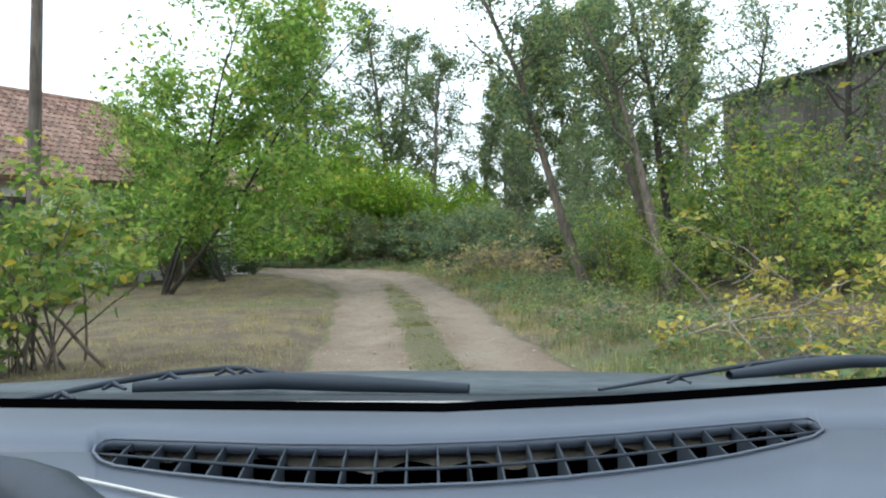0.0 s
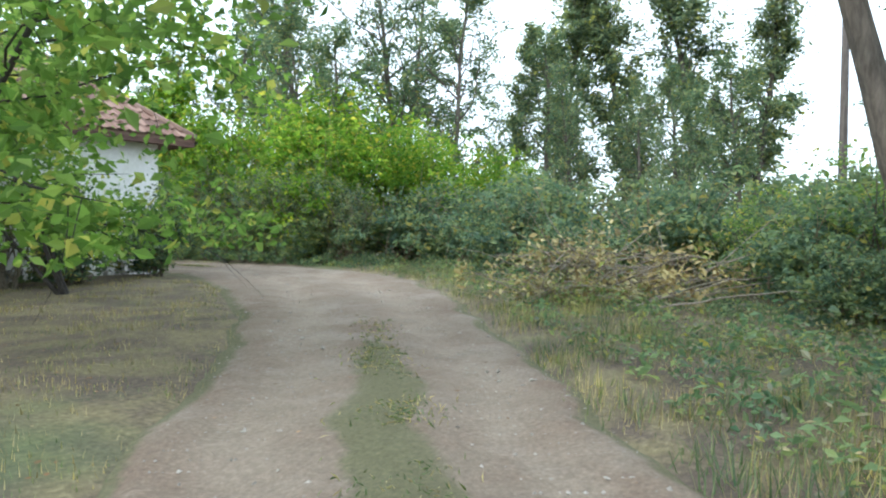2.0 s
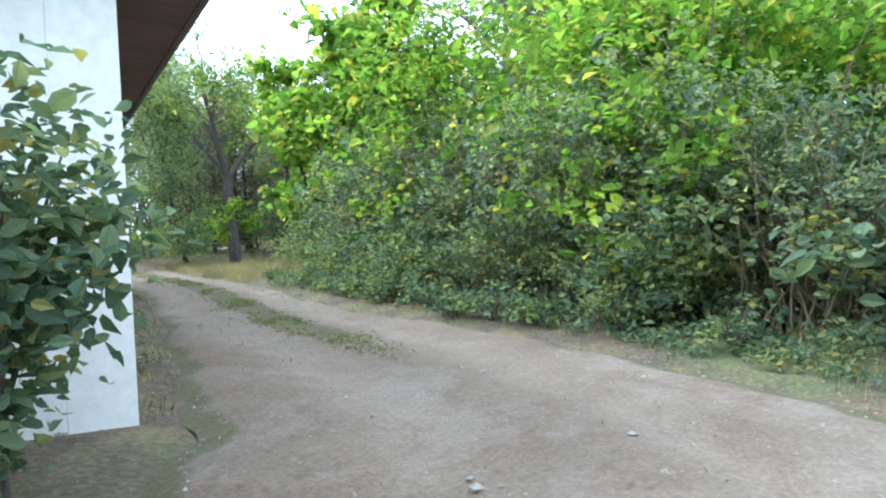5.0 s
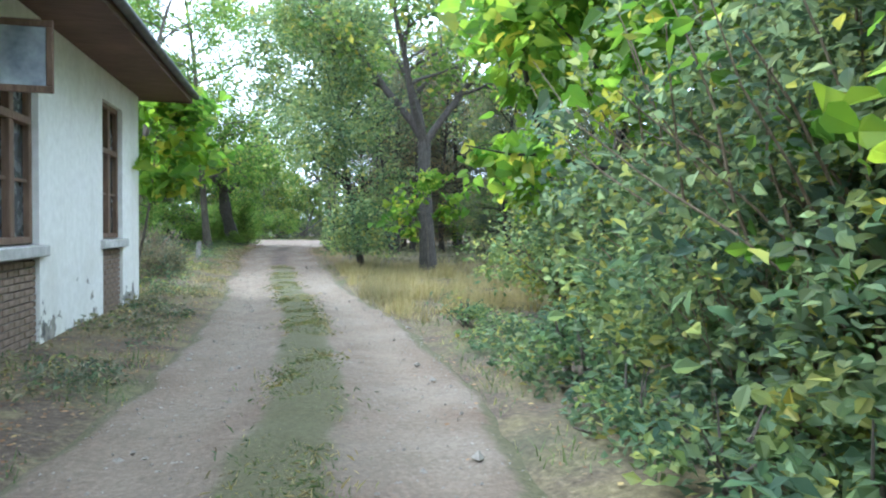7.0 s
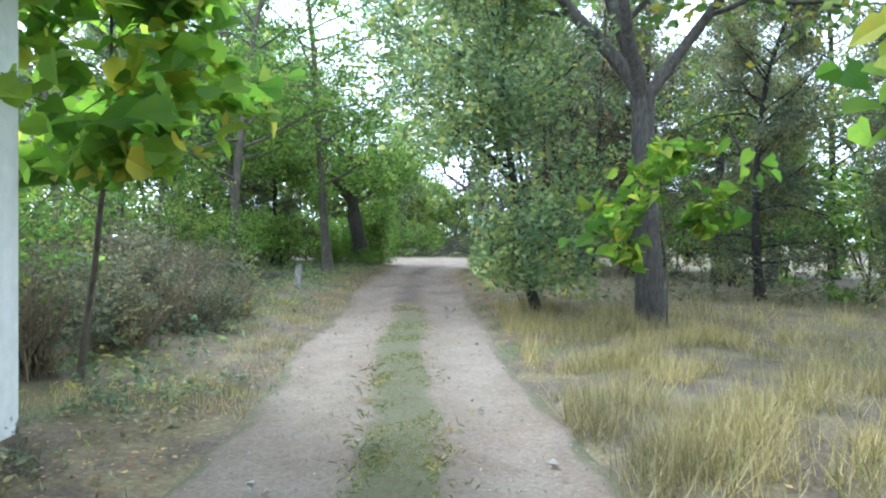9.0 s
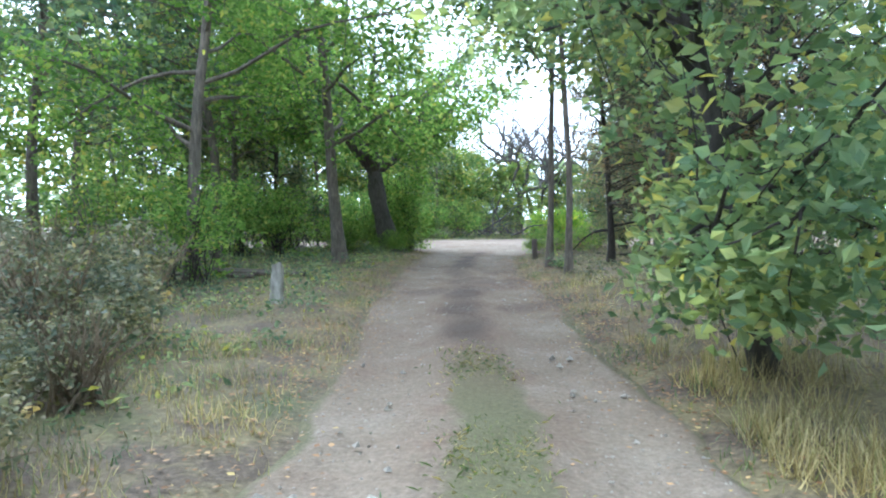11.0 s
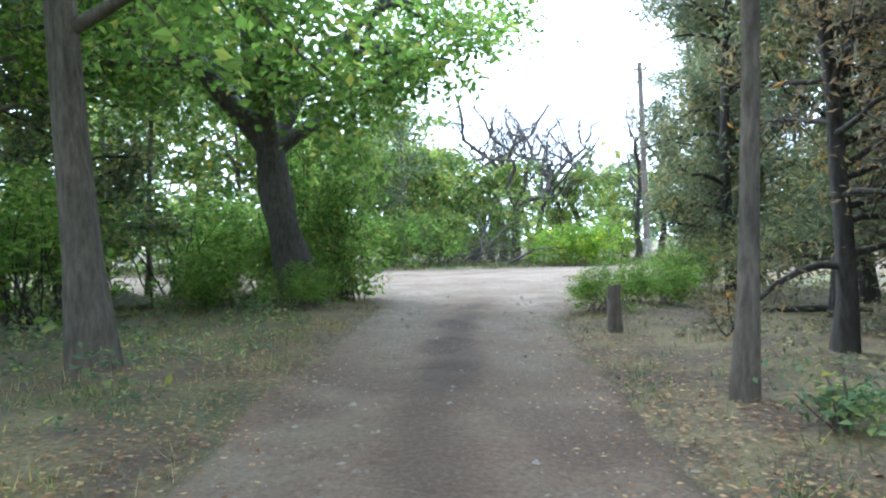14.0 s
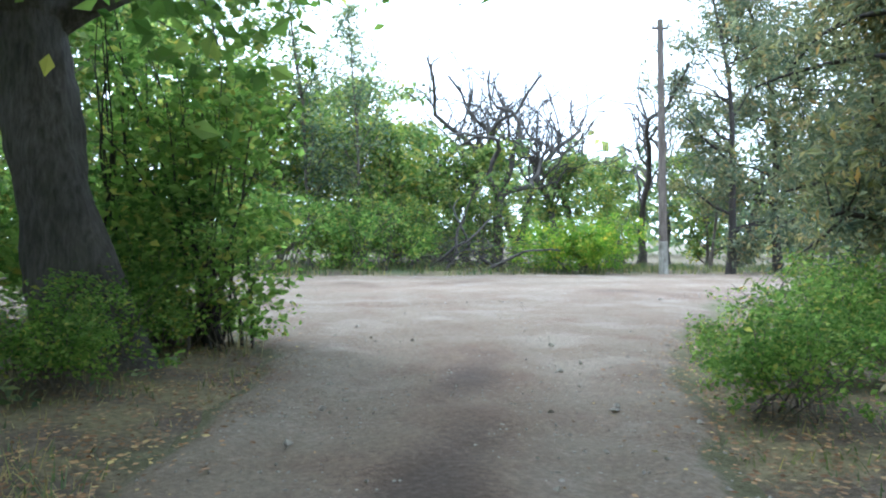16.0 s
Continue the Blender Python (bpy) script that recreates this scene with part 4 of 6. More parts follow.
grove(bare_shrub, (-6.3, -1.5, 180, 0.95), (-4.4, -1.3, 10, 1.05), (-10.6, -1.6, 190, 0.8))
herb = bush("herb_clump", "low green nettles at the foot of the hedge", 48, (0.4, 0.4, 0.42), 0.075, 420, M_LEAF_BRIGHT2, 12, None, 7, fine_leaf=False)
put(herb, 4.4, 3.0)
grove(herb, (4.6, 4.1, 40, 1.1), (4.35, 5.4, 90, 0.8), (4.6, 6.6, 150, 1.2), (4.5, 8.2, 200, 0.9), (4.8, 9.6, 260, 1.1), (4.7, 1.6, 300, 1.0), (4.95, 0.4, 20, 1.2), (5.2, 11.0, 70, 0.9), (5.0, -1.0, 120, 0.9), (4.6, 12.6, 10, 0.8), (4.55, 2.2, 70, 1.0), (4.5, 7.3, 130, 1.0),
      (-2.18, 40.2, 200, 0.8), (-1.18, 39.4, 260, 0.7), (4.02, 32.7, 0, 0.7), (3.9, -9.2, 40, 1.1))
lawn_shrub = bush("lawn_shrub", "thin shrub with yellowing leaves on the lawn", 32, (1.2, 1.2, 2.1), 0.1, 3000, M_LEAF_YELLOW, 26, M_BARK, 12)
put(lawn_shrub, -15.3, -14.6)
grove(lawn_shrub, (-13.6, -9.6, 100, 0.6), (-11.2, -6.2, 200, 0.65))

poplar = tree("poplar", "tall slim poplar with a loose grey-green crown", 11, 20, 0.26, (0.04, 1.0), 2.9, 0.27, 19000, M_LEAF_COOL, M_BARK, 40, 4, 0.16, rise=1.2, clump=0.6, shape=0.6)
put(poplar, 33.5, 3.2)
grove(poplar, (35.6, -0.4, 70, 1.0), (36.8, -4.2, 140, 1.06), (38.2, -7.6, 220, 0.95), (31, 6.8, 300, 0.72))
ash = tree("ash_tree", "broad leafy ash tree with a dense green crown", 12, 14.0, 0.22, (0.14, 1.0), 3.5, 0.17, 10500, M_LEAF_MID, M_BARK, 26, 7, 0.05)
put(ash, 19.8, 4.2)
grove(ash, (14.8, 10.4, 80, 1.16), (22.5, 9.5, 150, 1.25), (25, 1.0, 210, 0.8), (18, 15, 45, 1.2), (25.5, 12, 300, 1.25), (11.5, 6.5, 190, 0.72), (9.9, 9.6, 20, 0.72), (8.6, 11.4, 80, 0.62), (10.0, 3.6, 250, 0.62), (13.2, -11.6, 70, 0.46), (17, -8.6, 160, 0.5), (10.8, -15.6, 250, 0.42), (26, -4, 20, 0.62), (21, -2.5, 140, 0.55))

vine = bush("vine_thicket", "bright green vine thicket heaped over shrubs", 14, (2.5, 2.5, 4.9), 0.125, 11000, M_LEAF_BRIGHT, 46, M_TWIG, 26, broad=350, fine_leaf=True)
put(vine, 8.8, 3.2, 0, 1.35)
grove(vine, (7.6, 6.9, 110, 1.15), (8.2, 10.3, 200, 1.1), (11.6, 0.6, 300, 0.95), (7.7, 1.0, 60, 1.08), (9.9, -0.8, 170, 1.0), (14.2, -1.6, 240, 0.85))
bramble = bush("bramble", "green bramble bank beside the lane", 15, (1.8, 1.8, 2.0), 0.12, 5200, M_LEAF_MID, 26, M_TWIG, 13, broad=60, fine_leaf=True)
put(bramble, 9.0, 13.2, 250, 1.2)
hedge_bramble = bush("hedge_bramble", "small-leaved bramble spilling out of the hedge", 50, (1.5, 1.9, 1.8), 0.09, 5600, M_LEAF_LIGHT, 40, M_TWIG, 20)
put(hedge_bramble, 6.1, -0.6, 0, 1.0)
grove(hedge_bramble, (6.15, 2.0, 350, 1.0), (6.05, 4.6, 5, 1.05), (6.0, 7.2, 175, 1.05), (6.2, 9.5, 190, 1.1), (6.9, 11.6, 170, 1.0), (6.5, 13.3, 60, 0.85), (5.65, 0.8, 185, 0.7), (5.35, 3.2, 0, 0.72), (5.2, 5.7, 178, 0.7), (5.35, 8.1, 4, 0.7))
grove(bramble, (6.9, -2.6, 40, 1.2), (6.2, -5.6, 10, 1.05), (8.9, -4.6, 100, 1.3), (4.6, -8.2, 130, 0.95), (6.9, -8.0, 190, 1.25), (3.4, -9.6, 300, 0.6), (4.6, -11.6, 30, 1.1), (-0.6, -15.4, 250, 0.5), (1.8, -14.6, 310, 0.8), (11.6, -7.0, 160, 1.2), (13.4, -9.4, 220, 1.25), (15.0, -12.5, 60, 1.3), (6.4, -13.0, 30, 0.85), (3.4, -15.2, 110, 1.0), (0.4, -17.2, 200, 1.0), (7.5, -10.5, 280, 0.9), (8.5, -15, 330, 1.3))
thicket = bush("hazel_thicket", "mixed hazel thicket with yellowing large leaves", 33, (1.45, 2.2, 3.5), 0.088, 8600, M_LEAF_COOL, 60, M_TWIG, 22, broad=170, floor_z=0.3)
put(thicket, 6.35, 3.4)
grove(thicket, (6.15, 6.2, 170, 1.05), (6.35, 9.0, 10, 1.05), (7.2, 11.6, 190, 1.0), (7.3, 13.6, 80, 0.8), (5.95, 1.0, 20, 0.92), (5.9, -1.3, 200, 0.72), (5.75, 4.8, 190, 0.9), (5.75, 7.6, 20, 0.92))
grove(thicket, (-2.6, -21.6, 140, 0.95), (9.6, -2.4, 200, 0.85), (12.0, -5.4, 320, 0.95), (14.2, -8.6, 60, 1.0))
elder = bush("elder_shrub", "loose light green elder shrub with many thin stems", 44, (1.5, 1.5, 3.0), 0.1, 3000, M_LEAF_YELLOW, 22, M_BARK, 16, fine_leaf=False)
put(elder, -5.2, -20.6, 80, 0.85)
grove(elder, (1.0, -19.6, 60, 1.6), (4.2, -16.4, 150, 1.05), (7.6, -14.4, 240, 0.95), (-2.4, -20.0, 330, 1.3), (-8.0, -22.6, 250, 0.7), (-0.6, -20.0, 20, 1.05), (-3.8, -17.0, 80, 0.7), (1.6, -15.8, 120, 0.85), (-6.4, -18.9, 200, 0.5), (-1.6, -17.4, 260, 0.85), (4.8, -17.5, 300, 1.0), (3.4, -13.6, 40, 0.6), (7.6, -7.6, 190, 0.7))

alder = tree("alder_tree", "slender tree with a bare lower trunk and thin crown", 34, 8.5, 0.12, (0.4, 1.0), 1.7, 0.1, 4200, M_LEAF_COOL, M_BARK_DARK, 20, 5, 0.06, rise=0.8)
put(alder, -2.0, -18.0)
grove(alder, (0.6, -21.5, 80, 1.0), (5.5, -22.0, 150, 1.1), (2.6, -18.6, 220, 0.95))
leaning = tree("leaning_tree", "dark leaning trunk among roadside scrub", 35, 8.0, 0.14, (0.45, 1.0), 1.8, 0.1, 4200, M_LEAF_MID, M_BARK, 18, 5, 0.04, lean=(-0.2, 0.3), trunk_jitter=0.04)
put(leaning, -3.5, -16.3)
again(leaning, -1.6, -17.6, -30, 0.95)
again(leaning, -4.9, -18.6, -50, 0.85)

# ---------- trees and bushes: along the straight lane ----------
catalpa = tree("catalpa_tree", "young catalpa with large bright green leaves", 16, 6.8, 0.11, (0.22, 1.0), 1.75, 0.24, 2600, M_LEAF_BRIGHT, M_BARK_DARK, 17, 5, 0.0, clump=0.36, droop=0.55, broad=True, rise=0.4, trim=2.2)
grove(elder, (-4.6, 24.6, 10, 1.0), (-5.9, 21.6, 90, 1.1), (-3.98, 29.2, 160, 0.8), (2.92, 58.4, 30, 0.9), (1.32, 58, 110, 1.0), (4.72, 59, 200, 0.95), (9.12, 59.2, 280, 0.85), (-0.68, 57.4, 330, 0.9))
put(catalpa, 6.4, 12.7, 20, 0.95)
grove(catalpa, (7.4, 16.6, 200, 0.95), (8.4, 14.4, 100, 1.0), (6.7, 10.5, 300, 1.0), (-4.6, 20.5, 10, 0.8))
sapling = tree("catalpa_sapling", "thin curved sapling with a spray of large bright leaves", 36, 2.75, 0.022, (0.58, 1.0), 1.0, 0.19, 420, M_LEAF_BRIGHT, M_BARK, 12, 4, -0.02, lean=(-0.12, -0.1), clump=0.17, droop=0.45, broad=True, rise=0.05)
corner_catalpa = tree("catalpa_tree", "catalpa sapling with large bright leaves leaning out past the house", 43, 3.55, 0.035, (0.48, 1.0), 1.1, 0.22, 800, M_LEAF_BRIGHT, M_BARK, 18, 5, 0.0, lean=(0.3, -0.2), clump=0.28, droop=0.35, broad=True, rise=0.2, trim=1.7, low=1.7)
put(corner_catalpa, -0.5, 17.8)
put(sapling, 5.75, 20.9, 0, 0.95)
forked = limbed_tree("forked_tree", "dark forked tree with wide limbs and thin yellow-green crown", 17, 3.1, 4, 0.62, 0.18, 0.14, 6000, M_LEAF_YELLOW, M_BARK_OLD, length=5.6, clump=0.42, subs=6, twigs=6, low=3.4, gnarl=0.035, flare=0.3)
put(forked, 6.0, 22.8, 100, 1.2)
again(forked, 11.22, 29.3, 10, 0.8)
elm = tree("elm_tree", "small-leaved elm with foliage down to the grass", 18, 8.4, 0.085, (0.07, 1.0), 2.6, 0.1, 29000, M_LEAF_LIGHT, M_BARK_DARK, 56, 8, -0.03, low=0.35, lean=(-0.2, 0.04), rise=0.4, shape=0.5, clear=(-1.2, 2.5), trim=2.25)
put(elm, 4.35, 23.3, 0, 1.0)
tall = tree("woodland_tree", "tall woodland tree with a straight grey trunk", 19, 9.5, 0.155, (0.36, 1.0), 3.2, 0.17, 5600, M_LEAF_MID, M_BARK, 24, 6, -0.03, lean=(-0.06, 0.0), rise=0.3)
put(tall, -4.88, 36, 60, 0.95)
lane_tree = tree("lane_tree", "straight grey trunk with drooping boughs across the lane", 45, 13.0, 0.16, (0.23, 1.0), 3.9, 0.12, 21000, M_LEAF_WOOD, M_BARK, 26, 8, -0.07, lean=(-0.06, 0.0), rise=0.3, clump=0.42)
put(lane_tree, -1.23, 34.8, 0, 1.0)
again(lane_tree, -3.18, 30.4, 150, 0.85)
again(lane_tree, -5.68, 40.2, 60, 0.8)
slim = tree("slim_tree", "slim dark trunk with foliage high over the lane", 37, 9.5, 0.078, (0.42, 1.0), 3.2, 0.13, 12000, M_LEAF_LIGHT, M_BARK, 18, 6, 0.02, trunk_jitter=0.03)
put(slim, 4.02, 31.7)
grove(slim, (3.82, 33.5, 90, 1.0), (-5.48, 42.3, 30, 1.0), (-4.58, 43.3, 150, 0.95), (-7.68, 42.8, 200, 1.0), (-6.28, 44.8, 280, 0.9), (-10.28, 40.8, 60, 1.1), (6.5, 34.3, 250, 1.05))
grove(tall, (-7.78, 32.8, 220, 1.0), (-9.78, 37.8, 280, 1.0), (-12.28, 33.8, 20, 1.1), (-6.78, 28.3, 45, 0.9), (-10, 25.5, 90, 1.0), (-14.28, 30.8, 150, 1.1))
under = bush("woodland_shrub", "leafy understorey shrub below woodland trees", 38, (1.6, 1.6, 2.4), 0.11, 2200, M_LEAF_WOOD, 18, M_BARK_DARK, 12, fine_leaf=False)
put(under, -4.68, 32.4)
grove(under, (-7.08, 35.2, 60, 1.1), (-3.48, 37.6, 120, 0.8), (-9.08, 31.3, 180, 1.2), (-2.88, 29.6, 240, 0.75), (-6.4, 23.0, 300, 1.1), (-3.4, 20.2, 20, 0.9), (-9.5, 21.0, 80, 1.2), (-12.78, 36.3, 140, 1.3), (-5.78, 38.8, 200, 0.75), (-2.2, 17.8, 0, 0.65),
      (-11.78, 30.8, 260, 1.3), (-15.28, 32.8, 320, 1.4), (12.0, 25.6, 0, 1.2), (14.92, 28.4, 70, 1.4), (10.52, 30, 130, 1.1), (13.32, 33.6, 210, 1.3), (18.2, 23.0, 280, 1.5), (16.72, 32.4, 330, 1.5), (10.32, 34.4, 40, 1.0), (-3.68, 39, 90, 0.8), (-6.88, 40, 170, 0.9), (-3.38, 42, 20, 0.95), (-5.48, 42.7, 110, 1.05), (-7.88, 43.2, 240, 1.0), (-4.88, 37.8, 300, 0.9), (-8.28, 41.8, 30, 0.7))
grey_shrub = bush("grey_shrub", "straggly grey half-dry shrub on the verge", 39, (1.1, 1.1, 1.25), 0.07, 2300, M_LEAF_SHRUB, 70, M_TWIG, 11, fine_leaf=False)
put(grey_shrub, -1.3, 21.2)
grove(grey_shrub, (-0.9, 19.5, 20, 0.75), (-0.6, 20.9, 150, 0.6), (-1.1, 17.9, 250, 0.8), (-0.6, 22.5, 310, 0.55), (-2.6, 22.6, 60, 1.1), (-1.6, 23.8, 130, 0.9), (-3.4, 24.6, 200, 1.2), (-2.2, 19.6, 280, 0.9), (-4.4, 22.2, 340, 1.2), (-2.98, 28, 30, 0.9), (-4.88, 28.8, 100, 1.1))
juniper = tree("juniper_tree", "dark grey-green conifer with brownish inner twigs", 20, 8.8, 0.12, (0.1, 1.0), 1.7, 0.1, 42000, M_LEAF_CONIFER, M_BARK_DARK, 46, 7, -0.05, rise=0.3, clump=0.34, trim=1.9, droop=0.6, leaf_w=0.3)
put(juniper, 7.42, 42, 150, 1.05)
grove(juniper, (9.5, 26.2, 110, 0.85), (11.6, 24.0, 230, 0.8), (7.12, 38.0, 20, 0.95), (8.9, 40.2, 60, 1.1), (8.6, 43.6, 250, 1.0))
thin_conifer = tree("thin_conifer_tree", "thin twiggy conifer with brownish sparse needles", 97, 8.8, 0.11, (0.12, 1.0), 1.7, 0.1, 9500, M_LEAF_RUST, M_BARK_DARK, 44, 7, -0.05, rise=0.25, clump=0.3, trim=1.9, droop=0.6, leaf_w=0.3)
put(thin_conifer, 7.32, 35.2)
grove(thin_conifer, (5.62, 35.4, 300, 0.85), (7.32, 32.7, 80, 0.95), (8.9, 34.0, 200, 1.0))
cypress = tree("conifer_tree", "grey-green conifer standing behind the lane's edge", 49, 8.8, 0.12, (0.08, 1.0), 1.7, 0.14, 15000, M_LEAF_CONIFER, M_BARK_DARK, 34, 5, -0.05, rise=0.3, clump=0.36, droop=0.6, leaf_w=0.34)
put(cypress, 9.72, 38.2)
grove(cypress, (-4.58, 40.4, 40, 0.9), (-7.68, 41.2, 190, 1.0), (12.72, 57.4, 40, 1.25), (15.32, 59, 120, 1.3), (10.12, 36.4, 200, 1.15), (11.22, 32.8, 260, 1.1), (11.32, 40.6, 310, 1.05), (13.72, 37.3, 30, 1.2), (15.22, 33.3, 170, 1.2))
cluster = tree("multi_stem_tree", "dark tree with several crooked bare stems", 41, 7.0, 0.11, (0.5, 1.0), 1.6, 0.1, 6500, M_LEAF_CONIFER, M_BARK_DARK, 18, 6, 0.02, forks=3)
put(cluster, 6.32, 30.8)

# ---------- trees and bushes: the gravel road ----------
old = limbed_tree("old_gnarled_tree", "thick dark gnarled old trunk with drooping green boughs", 21, 2.9, 6, 0.85, 0.3, 0.12, 25000, M_LEAF_WOOD, M_BARK_OLD, lean=(-0.2, 0.03), length=5.6, clump=0.36, subs=8, twigs=8, hang=0.3, low=1.5, gnarl=0.09, droop=0.5)
put(old, -0.63, 40.5, 0, 1.0)
roadside = bush("roadside_bush", "dense leafy bush beside the gravel road", 22, (1.5, 1.5, 1.9), 0.095, 4400, M_LEAF_WOOD, 20, None, 11, fine_leaf=False)
put(roadside, -0.23, 41.5, 0, 0.62)
suckers = bush("sucker_growth", "tall bright green suckers beside the old trunk", 46, (0.85, 0.85, 3.3), 0.1, 3900, M_LEAF_WOOD, 26, M_BARK_DARK, 16, fine_leaf=False)
put(suckers, -0.13, 41.7, 0, 0.9)
again(suckers, -1.18, 42.7, 120, 1.0)
grove(roadside, (-1.88, 43.2, 40, 1.0), (4.8, 40.3, 60, 0.4), (5.75, 41.2, 150, 0.44), (6.82, 42.3, 210, 0.5), (4.25, 39.2, 300, 0.36), (5.4, 39.6, 20, 0.34), (-1.78, 39.7, 20, 0.5), (-0.58, 39.6, 100, 0.34), (-2.58, 40.6, 200, 0.5), (-0.38, 40.4, 310, 0.4), (0.52, 55.8, 250, 1.15), (-1.68, 55.4, 300, 1.25), (-4.48, 54.4, 20, 1.3), (-7.88, 53.4, 80, 1.5))
round_bush = bush("round_bush", "dense rounded bright green bush beside the utility pole", 91, (2.1, 1.4, 1.85), 0.095, 9500, M_LEAF_BRIGHT, 20, None, 18, fine_leaf=False)
put(round_bush, 7.22, 56.8)
dead = tree("dead_tree", "bare dead tree with crooked dark limbs", 23, 7.6, 0.13, (0.28, 1.0), 2.0, 0.1, 0, None, M_BARK_DEAD, 20, 9, 0.06, rise=1.0, trunk_jitter=0.24, limb_jitter=0.38)
put(dead, 6.1, 62.4, 90, 1.45)
crooked = limbed_tree("dead_tree", "crooked dead tree with dark twisting bare limbs", 95, 2.8, 4, 0.75, 0.19, 0.1, 0, None, M_BARK_DEAD, lean=(0.08, 0), length=5.6, lift=0.05, twigs=2, subs=3, gnarl=0.1, crook=0.4)
put(crooked, 4.9, 59.8, 0, 1.05)
grove(dead, (3.12, 61.3, 80, 1.2), (7.72, 61.8, 150, 1.3), (9.32, 63.8, 220, 1.45), (11.52, 62.8, 300, 1.3), (0.92, 62.8, 20, 1.2), (13.72, 65.8, 120, 1.5), (6.72, 65.8, 260, 1.5), (16.22, 63.8, 60, 1.4), (12.22, 67.8, 180, 1.5), (4.32, 66.8, 330, 1.4), (18.72, 67.8, 90, 1.5))
hedge = tree("hedgerow_tree", "pale green hedgerow tree beyond the gravel road", 24, 5.0, 0.09, (0.04, 1.0), 2.2, 0.17, 7000, M_LEAF_YELLOW, M_BARK, 26, 4, 0.02)
put(hedge, 1.12, 59.1, 0, 1.0)
grove(hedge, (-0.48, 60.2, 10, 1.0), (-4.88, 60.4, 200, 1.3), (2.62, 62, 100, 1.0), (-2.98, 59.6, 60, 1.2), (-7.48, 59, 120, 1.68), (-12.88, 57.8, 180, 1.92), (4.02, 60.5, 240, 0.86), (11.12, 66.2, 300, 0.90), (15.32, 65, 20, 0.96), (20.12, 65, 90, 1.02), (-19.48, 56, 150, 2.04), (7.82, 63.8, 210, 0.84), (24.92, 66.2, 30, 1.20), (-1.48, 66.2, 300, 1.56), (-26.68, 54.2, 220, 2.04), (30.92, 68.6, 100, 1.44))
feathery = tree("ash_tree", "thin light green tree with a feathery open crown", 98, 9.4, 0.08, (0.22, 1.0), 1.5, 0.12, 4200, M_LEAF_COOL, M_BARK, 30, 6, 0.05, rise=0.8)
put(feathery, 0.1, 57.9)
grove(feathery, (-1.7, 58.6, 130, 1.05), (13.9, 61.5, 220, 0.9))
grove(tall, (-5.68, 65, 10, 1.20), (-11.08, 63.8, 100, 1.32), (18.92, 62, 190, 0.96), (23.72, 62.6, 60, 1.08), (-18.28, 61.4, 280, 1.32))


# ---------- far woods that close the view ----------
def far_woods():
    rng = np.random.default_rng(40)
    n = 30000
    th = rng.uniform(0, 2 * np.pi, n)
    rad = rng.uniform(70, 86, n)
    top = 6.5 + 1.6 * np.sin(th * 9) + 1.2 * np.sin(th * 23 + 1) + 1.0 * np.sin(th * 51) + 0.8 * np.sin(th * 117)
    c = np.stack([2 + rad * np.cos(th), 10 + rad * np.sin(th), 0.2 + top * rng.uniform(0, 1, n) ** 0.8], 1)
    v, f = leaves(rng, c, 0.95, 0.2)
    tagged(new("far_woods", mesh_of("far_woods", v, f, M_LEAF_COOL)), "distant belt of mixed green woodland", "woods", kind="stuff")


far_woods()


# ---------- grass, fallen leaves and stones ----------
def blades(name, label, seed, n, area, height, material, width=0.012, keep=None, lean=0.5):
    """Grass: one bent blade a root, of two faces, scattered over a rectangle and thinned by keep(x, y)."""
    rng = np.random.default_rng(seed)
    x0, y0, x1, y1 = area
    x, y = rng.uniform(x0, x1, n), rng.uniform(y0, y1, n)
    tuft = lumps(x, y, 2.3, seed * 0.37) + 0.6 * lumps(x, y, 6.1, seed * 0.71)
    ok = rng.uniform(0, 1, n) < 0.3 + 0.55 * tuft
    off = lane_off(x, y)
    ok &= (off > 0.02 + 0.1 * rng.normal(size=n)) & (cross_off(x, y) > 0.1)
    ok &= ~((x < 0.03) & (y > -0.03) & (y < 16.3) & (x > -20))
    if keep:
        ok &= rng.uniform(0, 1, n) < keep(x, y, off)
    x, y, tuft = x[ok], y[ok], tuft[ok]
    z = ground_z(x, y) - 0.01
    k = len(x)
    h = height * (0.55 + 0.55 * rng.uniform(0, 1, k)) * (0.8 + 0.3 * tuft.clip(-0.5, 1.2))
    th = rng.uniform(0, 2 * np.pi, k)
    bend = lean * rng.uniform(0.2, 1.2, k)
    d = np.stack([np.cos(th), np.sin(th), 0 * th], 1)
    s = np.stack([-np.sin(th), np.cos(th), 0 * th], 1) * width * rng.uniform(0.6, 1.4, (k, 1))
    hh = h[:, None]
    p = np.stack([x, y, z], 1)
    tip = p + np.array([[0, 0, 1.0]]) * hh * (1 - 0.3 * bend[:, None]) + d * hh * bend[:, None] * 0.8
    v = np.stack([p - s, p + s, tip], 1).reshape(-1, 3)
    f = np.arange(3 * k).reshape(-1, 3)
    return tagged(new(name, mesh_of(name, v, f, material)), label, "grass", kind="stuff")


def right_verge(x, y, o):
    return np.where(y < x - 6.5, 1.0, 0.0) * np.exp(-np.maximum(o - 2.0, 0) / 1.6)


